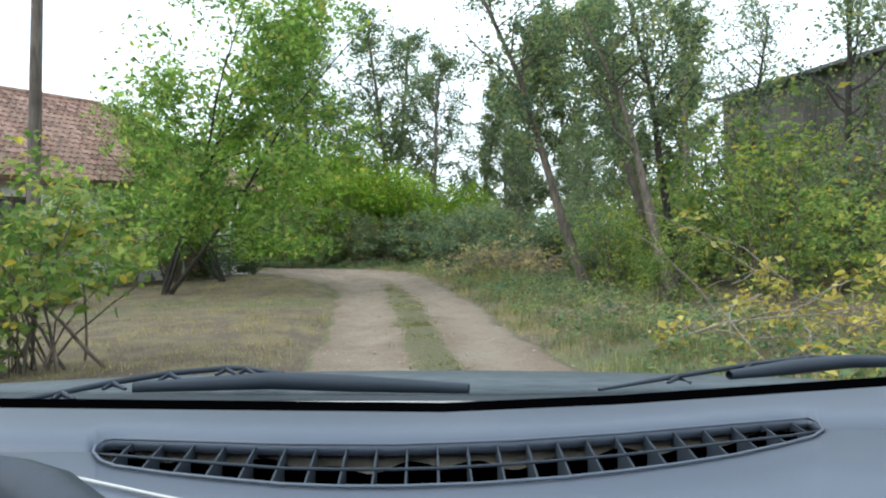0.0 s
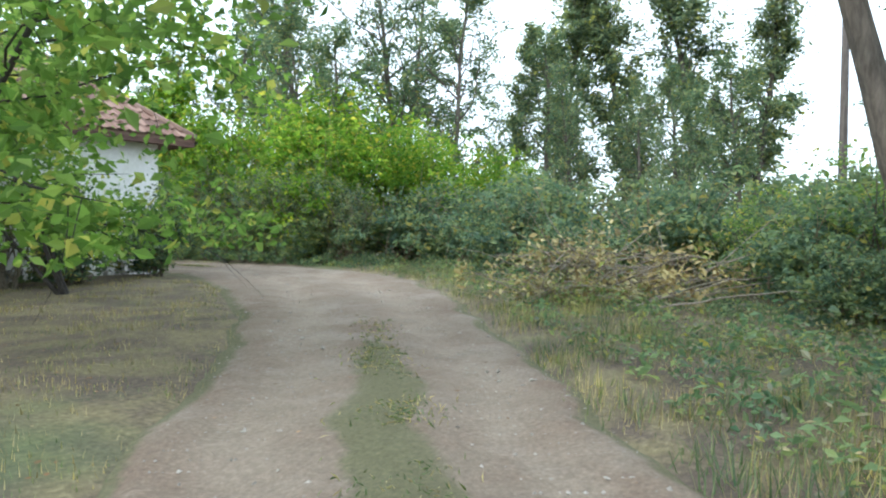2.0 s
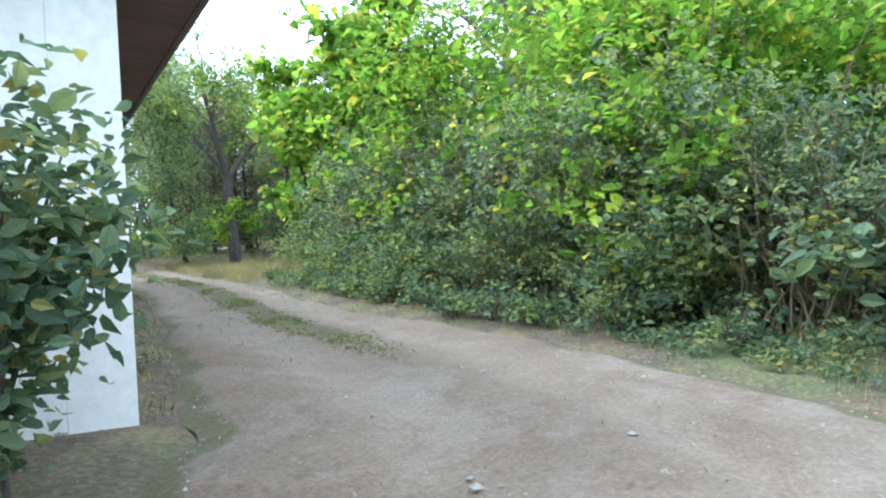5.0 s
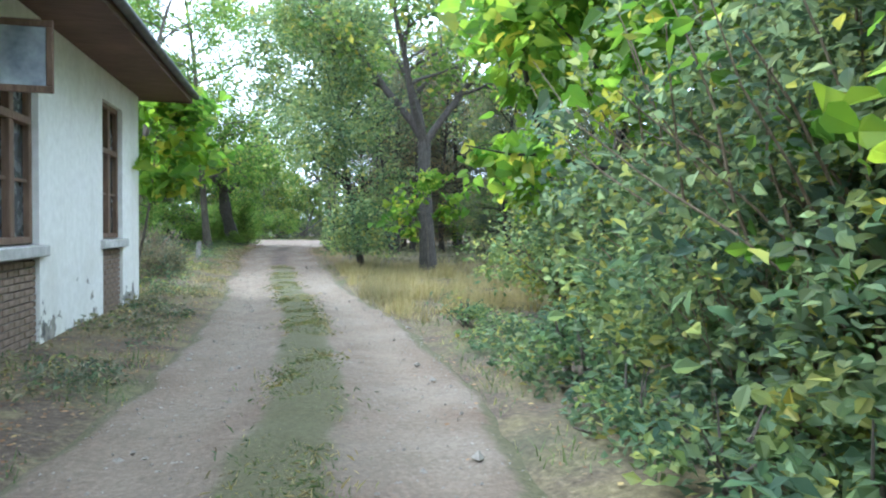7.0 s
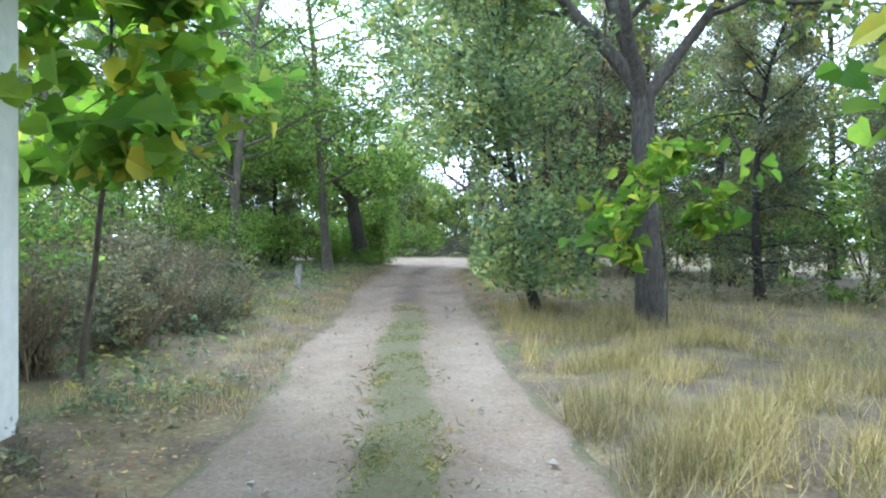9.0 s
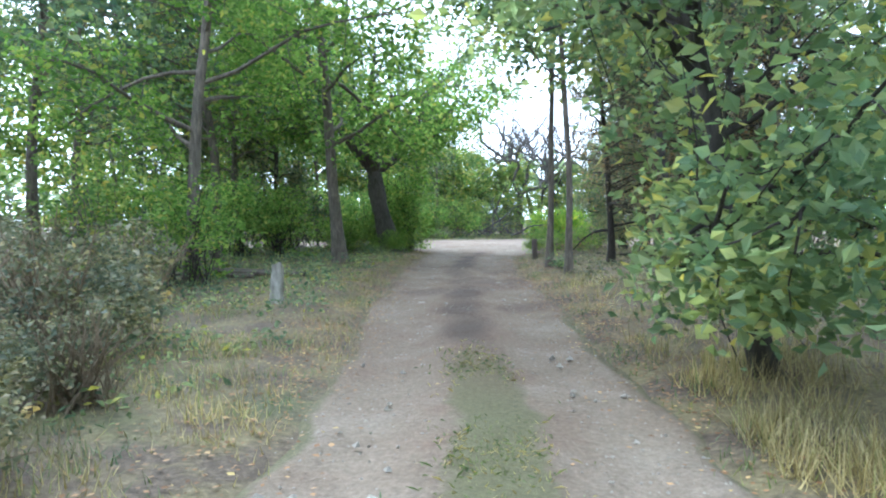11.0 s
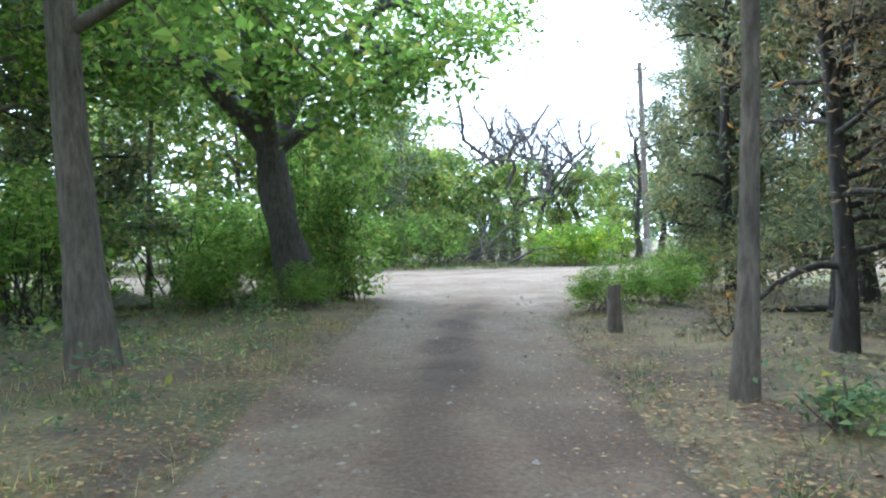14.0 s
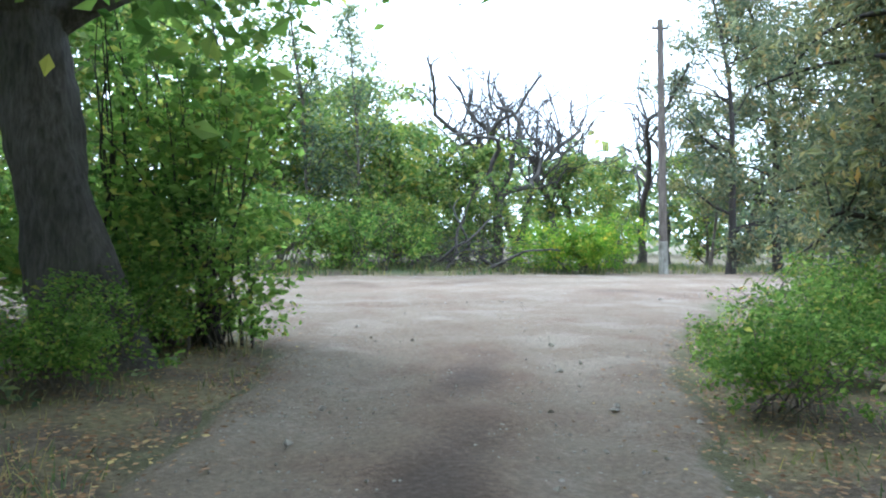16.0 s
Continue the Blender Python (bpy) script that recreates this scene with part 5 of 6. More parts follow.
blades("lawn_grass", "short sparse grass on the dry lawn", 51, 150000, (-24, -22, -1.0, -1.5), 0.1, M_GRASS_DRY, 0.004, lambda x, y, o: np.exp(-np.maximum(o - 4.0, 0) / 3.0))
blades("lawn_grass", "short green grass on the dry lawn", 52, 140000, (-24, -22, -1.0, -1.5), 0.065, M_GRASS_GREEN, 0.004, lambda x, y, o: 0.15 + 0.85 * np.exp(-np.maximum(o, 0) / 0.9))
blades("verge_grass", "rank green grass on the verge of the lane", 53, 300000, (-16, -26, 10, -1), 0.27, M_GRASS_GREEN, 0.0045, right_verge, 0.9)
blades("verge_grass", "dry straw-coloured grass on the verge of the lane", 54, 170000, (-16, -26, 10, -1), 0.22, M_GRASS_DRY, 0.0035, right_verge)
blades("meadow_grass", "tall dry straw-coloured grass under the trees", 55, 270000, (3.6, 13.2, 13, 30), 0.36, M_GRASS_DRY, 0.004, lambda x, y, o: (0.12 + 0.88 * np.exp(-np.maximum(o - 1.0, 0) / 3)) * (1 - 0.92 * smooth(21, 26, y)), 1.0)
blades("meadow_grass", "green undergrowth grass in the dry meadow", 56, 190000, (3.0, -1, 13, 40), 0.13, M_GRASS_GREEN, 0.0045, lambda x, y, o: 0.15 + 0.85 * np.exp(-np.maximum(o, 0) / 1.0), 1.2)
blades("verge_grass", "green grass between the house and the lane", 57, 110000, (-5, 0, 1.6, 42), 0.12, M_GRASS_GREEN, 0.0045, None, 1.3)
blades("verge_grass", "thin dry grass on the lane's verge", 58, 150000, (-8, 16.8, 1.4, 44), 0.15, M_GRASS_DRY, 0.004, lambda x, y, o: 1 - 0.6 * smooth(23, 28, y), 0.9)
blades("roadside_grass", "pale green grass beyond the gravel road", 59, 50000, (-12, 52, 22, 62), 0.35, M_GRASS_GREEN, 0.012)
blades("roadside_grass", "dry grass along the gravel road", 60, 24000, (-12, 41, 22, 60), 0.3, M_GRASS_DRY, 0.01)


def strip_grass(seed, n, material, label):
    """Low turf on the ridge between the wheel ruts."""
    rng = np.random.default_rng(seed)
    i = rng.integers(0, len(LANE_MID) - 1, n)
    step = rng.uniform(0, 1, (n, 1))
    t = np.gradient(LANE_MID, axis=0)
    t /= np.linalg.norm(t, axis=1)[:, None]
    nrm = np.stack([-t[:, 1], t[:, 0]], 1)
    o = rng.normal(size=n) * 0.15
    at = LANE_MID[i] * (1 - step) + LANE_MID[i + 1] * step
    x, y = at[:, 0] + nrm[i, 0] * o, at[:, 1] + nrm[i, 1] * o
    along = y
    keep = smooth(0.5, 3.0, along) - smooth(22, 25, along) + (1 - smooth(-14.0, -9.5, along))
    ok = (rng.uniform(0, 1, n) < keep * (0.35 + 0.5 * lumps(x, y, 2.0, 0.2)))
    x, y = x[ok], y[ok]
    c = np.stack([x, y, rise_at(x, y) + 0.035], 1)
    v, f = leaves(rng, c, 0.055, -0.7, 0.12)
    tagged(new("turf_strip", mesh_of("turf_strip", v, f, material)), label, "grass", kind="stuff")


strip_grass(61, 85000, M_GRASS_GREEN, "low worn turf between the wheel ruts")
strip_grass(66, 52000, M_GRASS_DRY, "dry yellow blades between the wheel ruts")


def weeds(name, label, seed, n, area, tall, leaf, material, keep, base=0.15):
    """Rank low growth: leaves heaped to an uneven height."""
    rng = np.random.default_rng(seed)
    x, y = rng.uniform(area[0], area[2], n), rng.uniform(area[1], area[3], n)
    o = lane_off(x, y)
    h = tall * (base + 0.5 * lumps(x, y, 1.6, seed * 0.3) + 0.35 * lumps(x, y, 4.3, seed * 0.7)) * keep(x, y, o)
    ok = (h > 0.05) & (cross_off(x, y) > 0.2) & (o > 0.05)
    x, y, h = x[ok], y[ok], h[ok]
    c = np.stack([x, y, ground_z(x, y) + 0.02 + h * rng.uniform(0.1, 1.0, len(x))], 1)
    v, f = leaves(rng, c, leaf, -0.1, 0.5)
    tagged(new(name, mesh_of(name, v, f, material)), label, "weeds", kind="stuff")


def bank(x, y, o):
    return right_verge(x, y, o) * smooth(0.1, 1.3, o)


weeds("verge_weeds", "rank green weeds on the verge of the lane", 81, 120000, (-16, -26, 10, -1), 0.42, 0.075, M_LEAF_BRIGHT2, bank, 0.45)
weeds("verge_weeds", "yellowing dry weeds on the verge of the lane", 82, 50000, (-16, -26, 10, -1), 0.8, 0.065, M_LEAF_SHRUB, bank, 0.25)
weeds("wall_weeds", "straggly dry weeds along the foot of the house wall", 86, 12000, (0.06, 0.2, 1.5, 19), 0.18, 0.055, M_LEAF_SHRUB, lambda x, y, o: smooth(0.05, 0.35, o), 0.25)
weeds("wall_weeds", "low green weeds along the foot of the house wall", 87, 6000, (0.06, 0.2, 1.5, 19), 0.14, 0.06, M_LEAF_MID, lambda x, y, o: smooth(0.05, 0.35, o), 0.1)
weeds("hedge_weeds", "low green weeds along the foot of the hedge", 83, 28000, (4.2, -3, 7, 12.5), 0.4, 0.07, M_LEAF_MID, lambda x, y, o: smooth(0.05, 0.7, o), 0.3)
weeds("wood_weeds", "low weeds under the woodland edge", 84, 40000, (-9, 17, 1.0, 45), 0.4, 0.07, M_LEAF_COOL, lambda x, y, o: smooth(0.2, 1.3, o), 0.25)
weeds("wood_weeds", "low brown-green weeds under the conifers", 85, 26000, (3.2, 25, 12, 44), 0.35, 0.07, M_LEAF_SHRUB, lambda x, y, o: smooth(0.3, 2.0, o))


def litter(name, label, seed, n, area, keep):
    rng = np.random.default_rng(seed)
    x, y = rng.uniform(area[0], area[2], n), rng.uniform(area[1], area[3], n)
    ok = rng.uniform(0, 1, n) < keep(x, y, lane_off(x, y))
    x, y = x[ok], y[ok]
    o = lane_off(x, y)
    z = np.where(o < 0.1, rise_at(x, y) + 0.02, ground_z(x, y) + 0.015)
    v, f = leaves(rng, np.stack([x, y, z + rng.uniform(0, 0.02, len(x))], 1), 0.033, 0.0, 0.7)
    v[:, 2] = np.repeat(z, 4) + (v[:, 2] - np.repeat(z, 4)) * 0.25
    tagged(new(name, mesh_of(name, v, f, M_LITTER)), label, "fallen leaves", kind="stuff")


litter("leaf_litter", "brown fallen leaves along the lane's edges", 62, 210000, (-5, 18, 8, 44), lambda x, y, o: (0.9 * np.exp(-((o - 0.25) / 0.45) ** 2) + 0.5 * (o > 0) * np.exp(-np.maximum(o, 0) / 2.5)) * (0.25 + 0.75 * smooth(21, 27, y)))
litter("leaf_litter", "brown fallen leaves below the hedge", 63, 16000, (-1, -8, 7, 16), lambda x, y, o: 0.8 * np.exp(-((o - 0.5) / 0.5) ** 2) * (x > 2))
litter("leaf_litter", "brown fallen leaves between the house and the lane", 67, 9000, (0.04, 0, 1.6, 18), lambda x, y, o: 0.7 * (o > 0.05))
litter("leaf_litter", "scattered fallen leaves on the lawn", 64, 9000, (-22, -20, -2, -2), lambda x, y, o: np.where(o > 0.3, 0.6, 0.04))

M_STONE = wood_material("pale_limestone", (0.2, 0.176, 0.145), (0.4, 0.36, 0.305), 12, (1, 1, 1), 0.95)
M_WHITE_POST = wood_material("chalky_white_paint", (0.13, 0.115, 0.09), (0.46, 0.44, 0.39), 14, (1, 1, 0.35), 0.9)
M_POLE = wood_material("weathered_pole_timber", (0.07, 0.055, 0.045), (0.2, 0.165, 0.14), 7, (3, 3, 0.3), 0.92)


def stones():
    rng = np.random.default_rng(65)
    n = 16000
    i = rng.integers(0, len(LANE_FINE), n)
    w = rng.uniform(0.02, 0.98, n)
    x = LANE_FINE[i, 0] + (LANE_FINE[i, 2] - LANE_FINE[i, 0]) * w
    y = LANE_FINE[i, 1] + (LANE_FINE[i, 3] - LANE_FINE[i, 1]) * w
    m = 6000
    x = np.concatenate([x, rng.uniform(-9, 12, m)])
    y2 = 49.4 + 0.3 * x[n:] + rng.uniform(-4.2, 4.2, m)
    y = np.concatenate([y, y2])
    s = rng.uniform(0.003, 0.013, len(x)) * (1 + 1.6 * (rng.uniform(0, 1, len(x)) > 0.95)) * np.where(np.arange(len(x)) >= n, 1.5, 1.0)
    o = np.array([(1, 0, 0), (0, 1, 0), (-1, 0, 0), (0, -1, 0), (0.2, 0.1, 0.7), (0, 0, -0.6)])
    jit = 1 + 0.35 * rng.normal(size=(len(x), 6, 1))
    th = rng.uniform(0, 6.28, len(x))
    c, sn = np.cos(th)[:, None], np.sin(th)[:, None]
    v = o[None] * jit * s[:, None, None]
    v = np.stack([v[..., 0] * c - v[..., 1] * sn, v[..., 0] * sn + v[..., 1] * c, v[..., 2]], -1)
    v += np.stack([x, y, rise_at(x, y) + 0.006 + 0.02 * (np.arange(len(x)) >= n)], 1)[:, None]
    tri = np.array([(0, 1, 4), (1, 2, 4), (2, 3, 4), (3, 0, 4), (2, 1, 5), (0, 3, 5)])
    f = (np.arange(len(x))[:, None, None] * 6 + tri[None]).reshape(-1, 3)
    tagged(new("road_stones", mesh_of("road_stones", v.reshape(-1, 3), f, M_STONE)), "small pale stones scattered over the dirt", "stones", kind="stuff")


stones()


# ---------- single things ----------
def rough_bar(lines, sides=8, seed=0):
    v, f = tubes(lines, sides)
    rng = np.random.default_rng(seed)
    return v + rng.normal(size=v.shape) * 0.004, f


def marker_post(x, y, h, r, label, material, lean=0.0, chipped=0.0):
    ob = thing("marker_post", label, "post", (x, y, float(ground_z(np.array([x]), np.array([y]))[0])))
    bm = bmesh.new()
    rings = []
    for k in range(9):
        z = -0.2 + (h + 0.2) * k / 8
        w = r * (1.08 - 0.1 * k / 8 + chipped * 0.12 * RND.normal())
        rings.append([bm.verts.new((w * a + RND.normal() * 0.005, w * b + RND.normal() * 0.005, z + (chipped * (0.5 * a - b + RND.normal() * 0.4) * r if k == 8 else 0)))
                      for a, b in ((-1, -0.8), (-0.8, -1), (0.8, -1), (1, -0.8), (1, 0.8), (0.8, 1), (-0.8, 1), (-1, 0.8))])
    for lo, hi in zip(rings, rings[1:]):
        for i in range(8):
            bm.faces.new((lo[i], lo[(i + 1) % 8], hi[(i + 1) % 8], hi[i]))
    bm.faces.new(rings[-1])
    bm.faces.new(rings[0][::-1])
    bmesh.ops.rotate(bm, cent=(0, 0, 0), matrix=Matrix.Rotation(lean, 3, "Y"), verts=bm.verts)
    part("shaft", bm, material, ob)
    return ob


marker_post(-0.56, 27.0, 0.5, 0.075, "short chipped whitewashed concrete post beside the lane", M_WHITE_POST, 0.05, 0.75)
marker_post(3.83, 36.95, 0.55, 0.07, "short brown weathered wooden post by the lane", M_POLE, -0.03, 0.2)


def utility_pole(x, y, h, label, lean, painted):
    ob = thing("utility_pole", label, "pole", (x, y, float(ground_z(np.array([x]), np.array([y]))[0])))
    pts = [(lean * z, 0, z) for z in np.linspace(-0.3, h, 10)]
    v, f = tubes([(pts, np.linspace(0.15, 0.1, 10))], 12)
    part_mesh("shaft", mesh_of("shaft", v, f, M_POLE, True), ob)
    if painted:
        v, f = tubes([([(lean * z, 0, z) for z in np.linspace(-0.05, 1.1, 4)], [0.158, 0.156, 0.154, 0.152])], 12)
        part_mesh("painted_band", mesh_of("painted_band", v, f, M_WHITE_POST, True), ob, "whitewashed lower band")
        part("crossarm", box((lean * h - 0.28, -0.04, h - 0.32), (lean * h + 0.28, 0.04, h - 0.25), 0.006), M_POLE, ob)
        for dx in (-0.24, 0.24):
            v, f = tubes([([(lean * h + dx, 0, h - 0.25), (lean * h + dx, 0, h - 0.2), (lean * h + dx, 0, h - 0.14)], [0.02, 0.035, 0.02])], 8)
            part_mesh("insulator", mesh_of("insulator", v, f, M_WHITE_POST, True), ob)
    return ob


utility_pole(10.32, 57.2, 8.5, "weathered grey-brown utility pole with a whitewashed foot", -0.035, True)
utility_pole(15.0, -14.2, 9.6, "thin weathered wooden utility pole behind scrub", 0.0, False)
utility_pole(-11.9, -7.3, 8.5, "leaning weathered wooden utility pole", 0.05, False)


def brush_pile(name, label, x, y, turn, size, seed, n_sticks, n_leaves, leaf_m, bark):
    rng = np.random.default_rng(seed)
    ob = thing(name, label, "brush pile", (x, y, 0.05), turn)
    a, b, h = size
    tips = []
    for _ in range(n_sticks):
        s = np.array([rng.normal() * a * 0.42, rng.normal() * b * 0.4, rng.uniform(0.03, h * 0.6)])
        d = np.array([rng.normal() * 1.0, rng.normal() * 0.7, rng.normal() * 0.32])
        ln = wander(rng, s, d, rng.uniform(0.6, 1.9), 6, 0.12, -0.02)
        ln[:, 2] = np.abs(ln[:, 2])
        v, f = tubes([(ln, rng.uniform(0.004, 0.013) * np.linspace(1.2, 0.35, 7))], 5)
        part_mesh("stick", mesh_of("stick", v, f, bark, True), ob)
        tips.append(ln[3:])
    t = np.array(tips).reshape(-1, 3)
    t = t[rng.integers(0, len(t), max(40, n_leaves // 9))]
    c = t[rng.integers(0, len(t), n_leaves)] + rng.normal(size=(n_leaves, 3)) * 0.09
    c[:, 2] = np.abs(c[:, 2]) + 0.02
    v, f = leaves(rng, c, 0.1, 0.4, 0.55)
    tagged(part_mesh("dry_leaf_mass", mesh_of("dry_leaf_mass", v, f, leaf_m), ob, "withered leaves"), kind="stuff")
    return ob


brush_pile("brush_pile", "heap of cut branches with withered tan leaves", 0.6, -11.75, -38, (1.75, 1.0, 1.35), 71, 190, 2400, M_LEAF_DRY, M_BARK_PALE)
brush_pile("cut_branches", "cut branches with yellowed leaves dumped on the verge", -10.7, -21.3, 20, (2.0, 1.1, 1.2), 72, 46, 800, M_LEAF_OCHRE, M_BARK_PALE)
brush_pile("fallen_brush", "tangle of fallen grey branches across the road", 3.6, 56.4, 0, (2.4, 1.0, 2.0), 73, 170, 300, M_LEAF_YELLOW, M_BARK_DEAD)


def long_branch(x, y, pts, r, bark, label, z=0.05):
    ob = thing("cut_branch", label, "branch", (x, y, z))
    v, f = tubes([(pts, np.linspace(r, r * 0.35, len(pts)))], 7)
    part_mesh("stem", mesh_of("stem", v, f, bark, True), ob)


rb = np.random.default_rng(74)
for x, y, d, ln in ((-0.6, -12.6, (1.2, -1.0, 0.35), 2.6), (0.4, -10.6, (-0.8, -1.2, 0.4), 2.4), (0.6, -11.8, (0.9, -1.1, 0.5), 2.8), (0.0, -10.7, (-0.9, -0.9, 0.15), 1.9), (1.4, -12.4, (0.5, -1.0, 0.6), 2.6), (0.8, -12.2, (1.0, -1.2, 0.7), 3.2), (0.3, -11.6, (-0.6, -1.2, 0.75), 2.2), (1.8, -12.8, (0.2, -1.2, 0.3), 2.8), (0.8, -11.0, (-1.2, -0.6, 0.6), 2.4), (-0.8, -12.9, (0.4, -1.2, 0.2), 2.4), (0.2, -12.5, (-0.8, -1.0, 0.45), 2.2), (-11.5, -20.0, (0.5, -0.9, 0.5), 2.3), (-10.6, -20.8, (-0.2, 0.8, 0.75), 1.8), (2.4, -9.4, (-1.0, 0.5, 0.1), 1.8)):
    long_branch(x, y, wander(rb, (0, 0, 0.05), d, ln, 8, 0.09, -0.03), 0.018, M_BARK_PALE, "long bare pale branch lying on the verge")
for x, y, d, ln in ((2.1, 56.4, (1.0, -0.1, 0.1), 4.2), (4.7, 56.7, (-1.0, -0.1, 0.75), 3.8), (2.9, 56.1, (0.8, 0.2, 0.9), 3.4), (4.1, 56.0, (0.9, -0.1, 0.45), 2.6), (1.7, 56.6, (0.6, 0.1, 1.1), 3.0)):
    long_branch(x, y, wander(rb, (0, 0, 0.05), d, ln, 9, 0.2, -0.06), 0.06, M_BARK_DEAD, "crooked dark fallen limb beside the gravel road", 0.16)

for x, y, a, n in ((-2.6, 31.2, 172, 2.9), (-2.8, 31.55, 166, 2.5), (-3.2, 30.9, 178, 2.2)):
    pole = thing("fallen_pole", "long grey weathered pole lying in dry grass", "log", (x, y, float(ground_z(np.array([x]), np.array([y]))[0])), a, "poles lying in the grass")
    v, f = rough_bar([([(u * n - n / 2, 0.06 * math.sin(u * 5 + a), 0.07 + 0.05 * u) for u in np.linspace(0, 1, 10)], np.linspace(0.05, 0.03, 10))], 8, a)
    part_mesh("trunk", mesh_of("trunk", v, f, M_BARK, True), pole)
log = thing("fallen_log", "dark fallen log lying in dry grass", "log", (6.9, 38.9, 0.1), -14)
v, f = rough_bar([([(x, 0.09 * math.sin(x * 2.3), 0.07 + 0.03 * math.sin(x * 3.1)) for x in np.linspace(-1.0, 1.1, 10)], np.linspace(0.085, 0.04, 10))], 9, 3)
part_mesh("trunk", mesh_of("trunk", v, f, M_BARK_DARK, True), log)
for x, y, s in ((-3.7, 40.6, 0.34), (4.6, 40.2, 0.12), (-1.9, 24.9, 0.14)):
    st = thing("boulder", "pale limestone lump lying in the grass", "stone", (x, y, float(ground_z(np.array([x]), np.array([y]))[0])))
    bm = bmesh.new()
    bmesh.ops.create_icosphere(bm, subdivisions=2, radius=s)
    for v in bm.verts:
        v.co = Vector((v.co.x * 1.3, v.co.y, v.co.z * 0.5 + s * 0.25)) * (1 + 0.14 * RND.normal())
    part("rock", bm, M_STONE, st)


# ---------- the car at the start of the drive: dashboard, wipers and bonnet ----------
M_DASH = mat("grey_blue_dash_plastic", (0.07, 0.085, 0.115), 0.5)
_n = noise_fac(M_DASH, 420, 3)
colour(M_DASH, mixed(M_DASH, ramp(M_DASH, noise_fac(M_DASH, 3.0, 5), [(0.35, (0, 0, 0)), (0.75, (0.35, 0.35, 0.35))]), (0.072, 0.088, 0.12), (0.115, 0.128, 0.16)))
bump(M_DASH, _n, 0.25, 0.002)
# black for the rubber parts, and for the painted shade in the vent
M_RUBBER_SHADE = mat("black_rubber_and_shade", (0.0008, 0.0008, 0.001), 1.0)
M_RUBBER_SHADE.node_tree.nodes["Principled BSDF"].inputs["Specular IOR Level"].default_value = 0.0
bump(M_RUBBER_SHADE, noise_fac(M_RUBBER_SHADE, 60, 4), 0.2, 0.003)
M_WIPER = mat("dull_black_paint", (0.03, 0.038, 0.05), 0.55)
M_WIPER.node_tree.nodes["Principled BSDF"].inputs["Specular IOR Level"].default_value = 0.2
bump(M_WIPER, noise_fac(M_WIPER, 80, 4), 0.2, 0.002)
M_BONNET = mat("dusty_blue_grey_paint", (0.3, 0.37, 0.43), 0.6)
M_BONNET.node_tree.nodes["Principled BSDF"].inputs["Specular IOR Level"].default_value = 0.25
colour(M_BONNET, ramp(M_BONNET, noise_fac(M_BONNET, 14, 6), [(0.3, (0.05, 0.063, 0.072)), (0.75, (0.1, 0.118, 0.128))]))
M_DUST = wood_material("dusty_vent_duct", (0.1, 0.09, 0.07), (0.3, 0.26, 0.2), 20, (1, 1, 1), 0.9)
car = thing("car", "old car front with grey-blue dashboard, wipers and bonnet", "car")
car.matrix_basis = pose(*PATH[0][1:])
F = 1180.0


def ahead(x, y, drop):
    """A place in the car: across x, down y (both as angles over F), lying drop below the eye."""
    d = drop * F / (y - 441.0)
    return Vector(((x - 784.0) / F * d, -drop, -d))


def strip(rows, material, name, label="", thick=0.012):
    """A curved panel through rows of places, with thickness."""
    bm = bmesh.new()
    grid = [[bm.verts.new(p) for p in row] for row in rows]
    for a, b in zip(grid, grid[1:]):
        for i in range(len(a) - 1):
            bm.faces.new((a[i], a[i + 1], b[i + 1], b[i]))
    bmesh.ops.recalc_face_normals(bm, faces=bm.faces)
    g = bmesh.ops.extrude_face_region(bm, geom=bm.faces[:])
    bmesh.ops.translate(bm, vec=(0, -thick, 0), verts=[v for v in g["geom"] if isinstance(v, bmesh.types.BMVert)])
    bmesh.ops.recalc_face_normals(bm, faces=bm.faces)
    for fc in bm.faces:
        fc.smooth = True
    return part(name, bm, material, car, label)


def curve(x, knots):
    return float(np.interp(x, [k[0] for k in knots], [k[1] for k in knots]))


FAR_EDGE = [(-300, 716), (0, 722), (784, 730), (1100, 716), (1568, 684), (1900, 655)]
VENT_TOP = [(165, 800), (169, 789), (184, 779), (202, 777), (500, 786), (700, 787), (900, 780), (1100, 767), (1300, 750), (1400, 742), (1430, 741), (1449, 748), (1457, 760)]
VENT_LOW = [(165, 800), (178, 815), (205, 825), (300, 838), (400, 848), (500, 857), (600, 861), (700, 861), (850, 856), (1000, 845), (1100, 834), (1200, 821), (1300, 805), (1390, 785), (1440, 772), (1457, 760)]
VENT_BAR = [(165, 803), (350, 818), (500, 829), (650, 832), (780, 829), (900, 822), (1100, 806), (1250, 788), (1400, 771), (1457, 762)]
DROP = 0.2


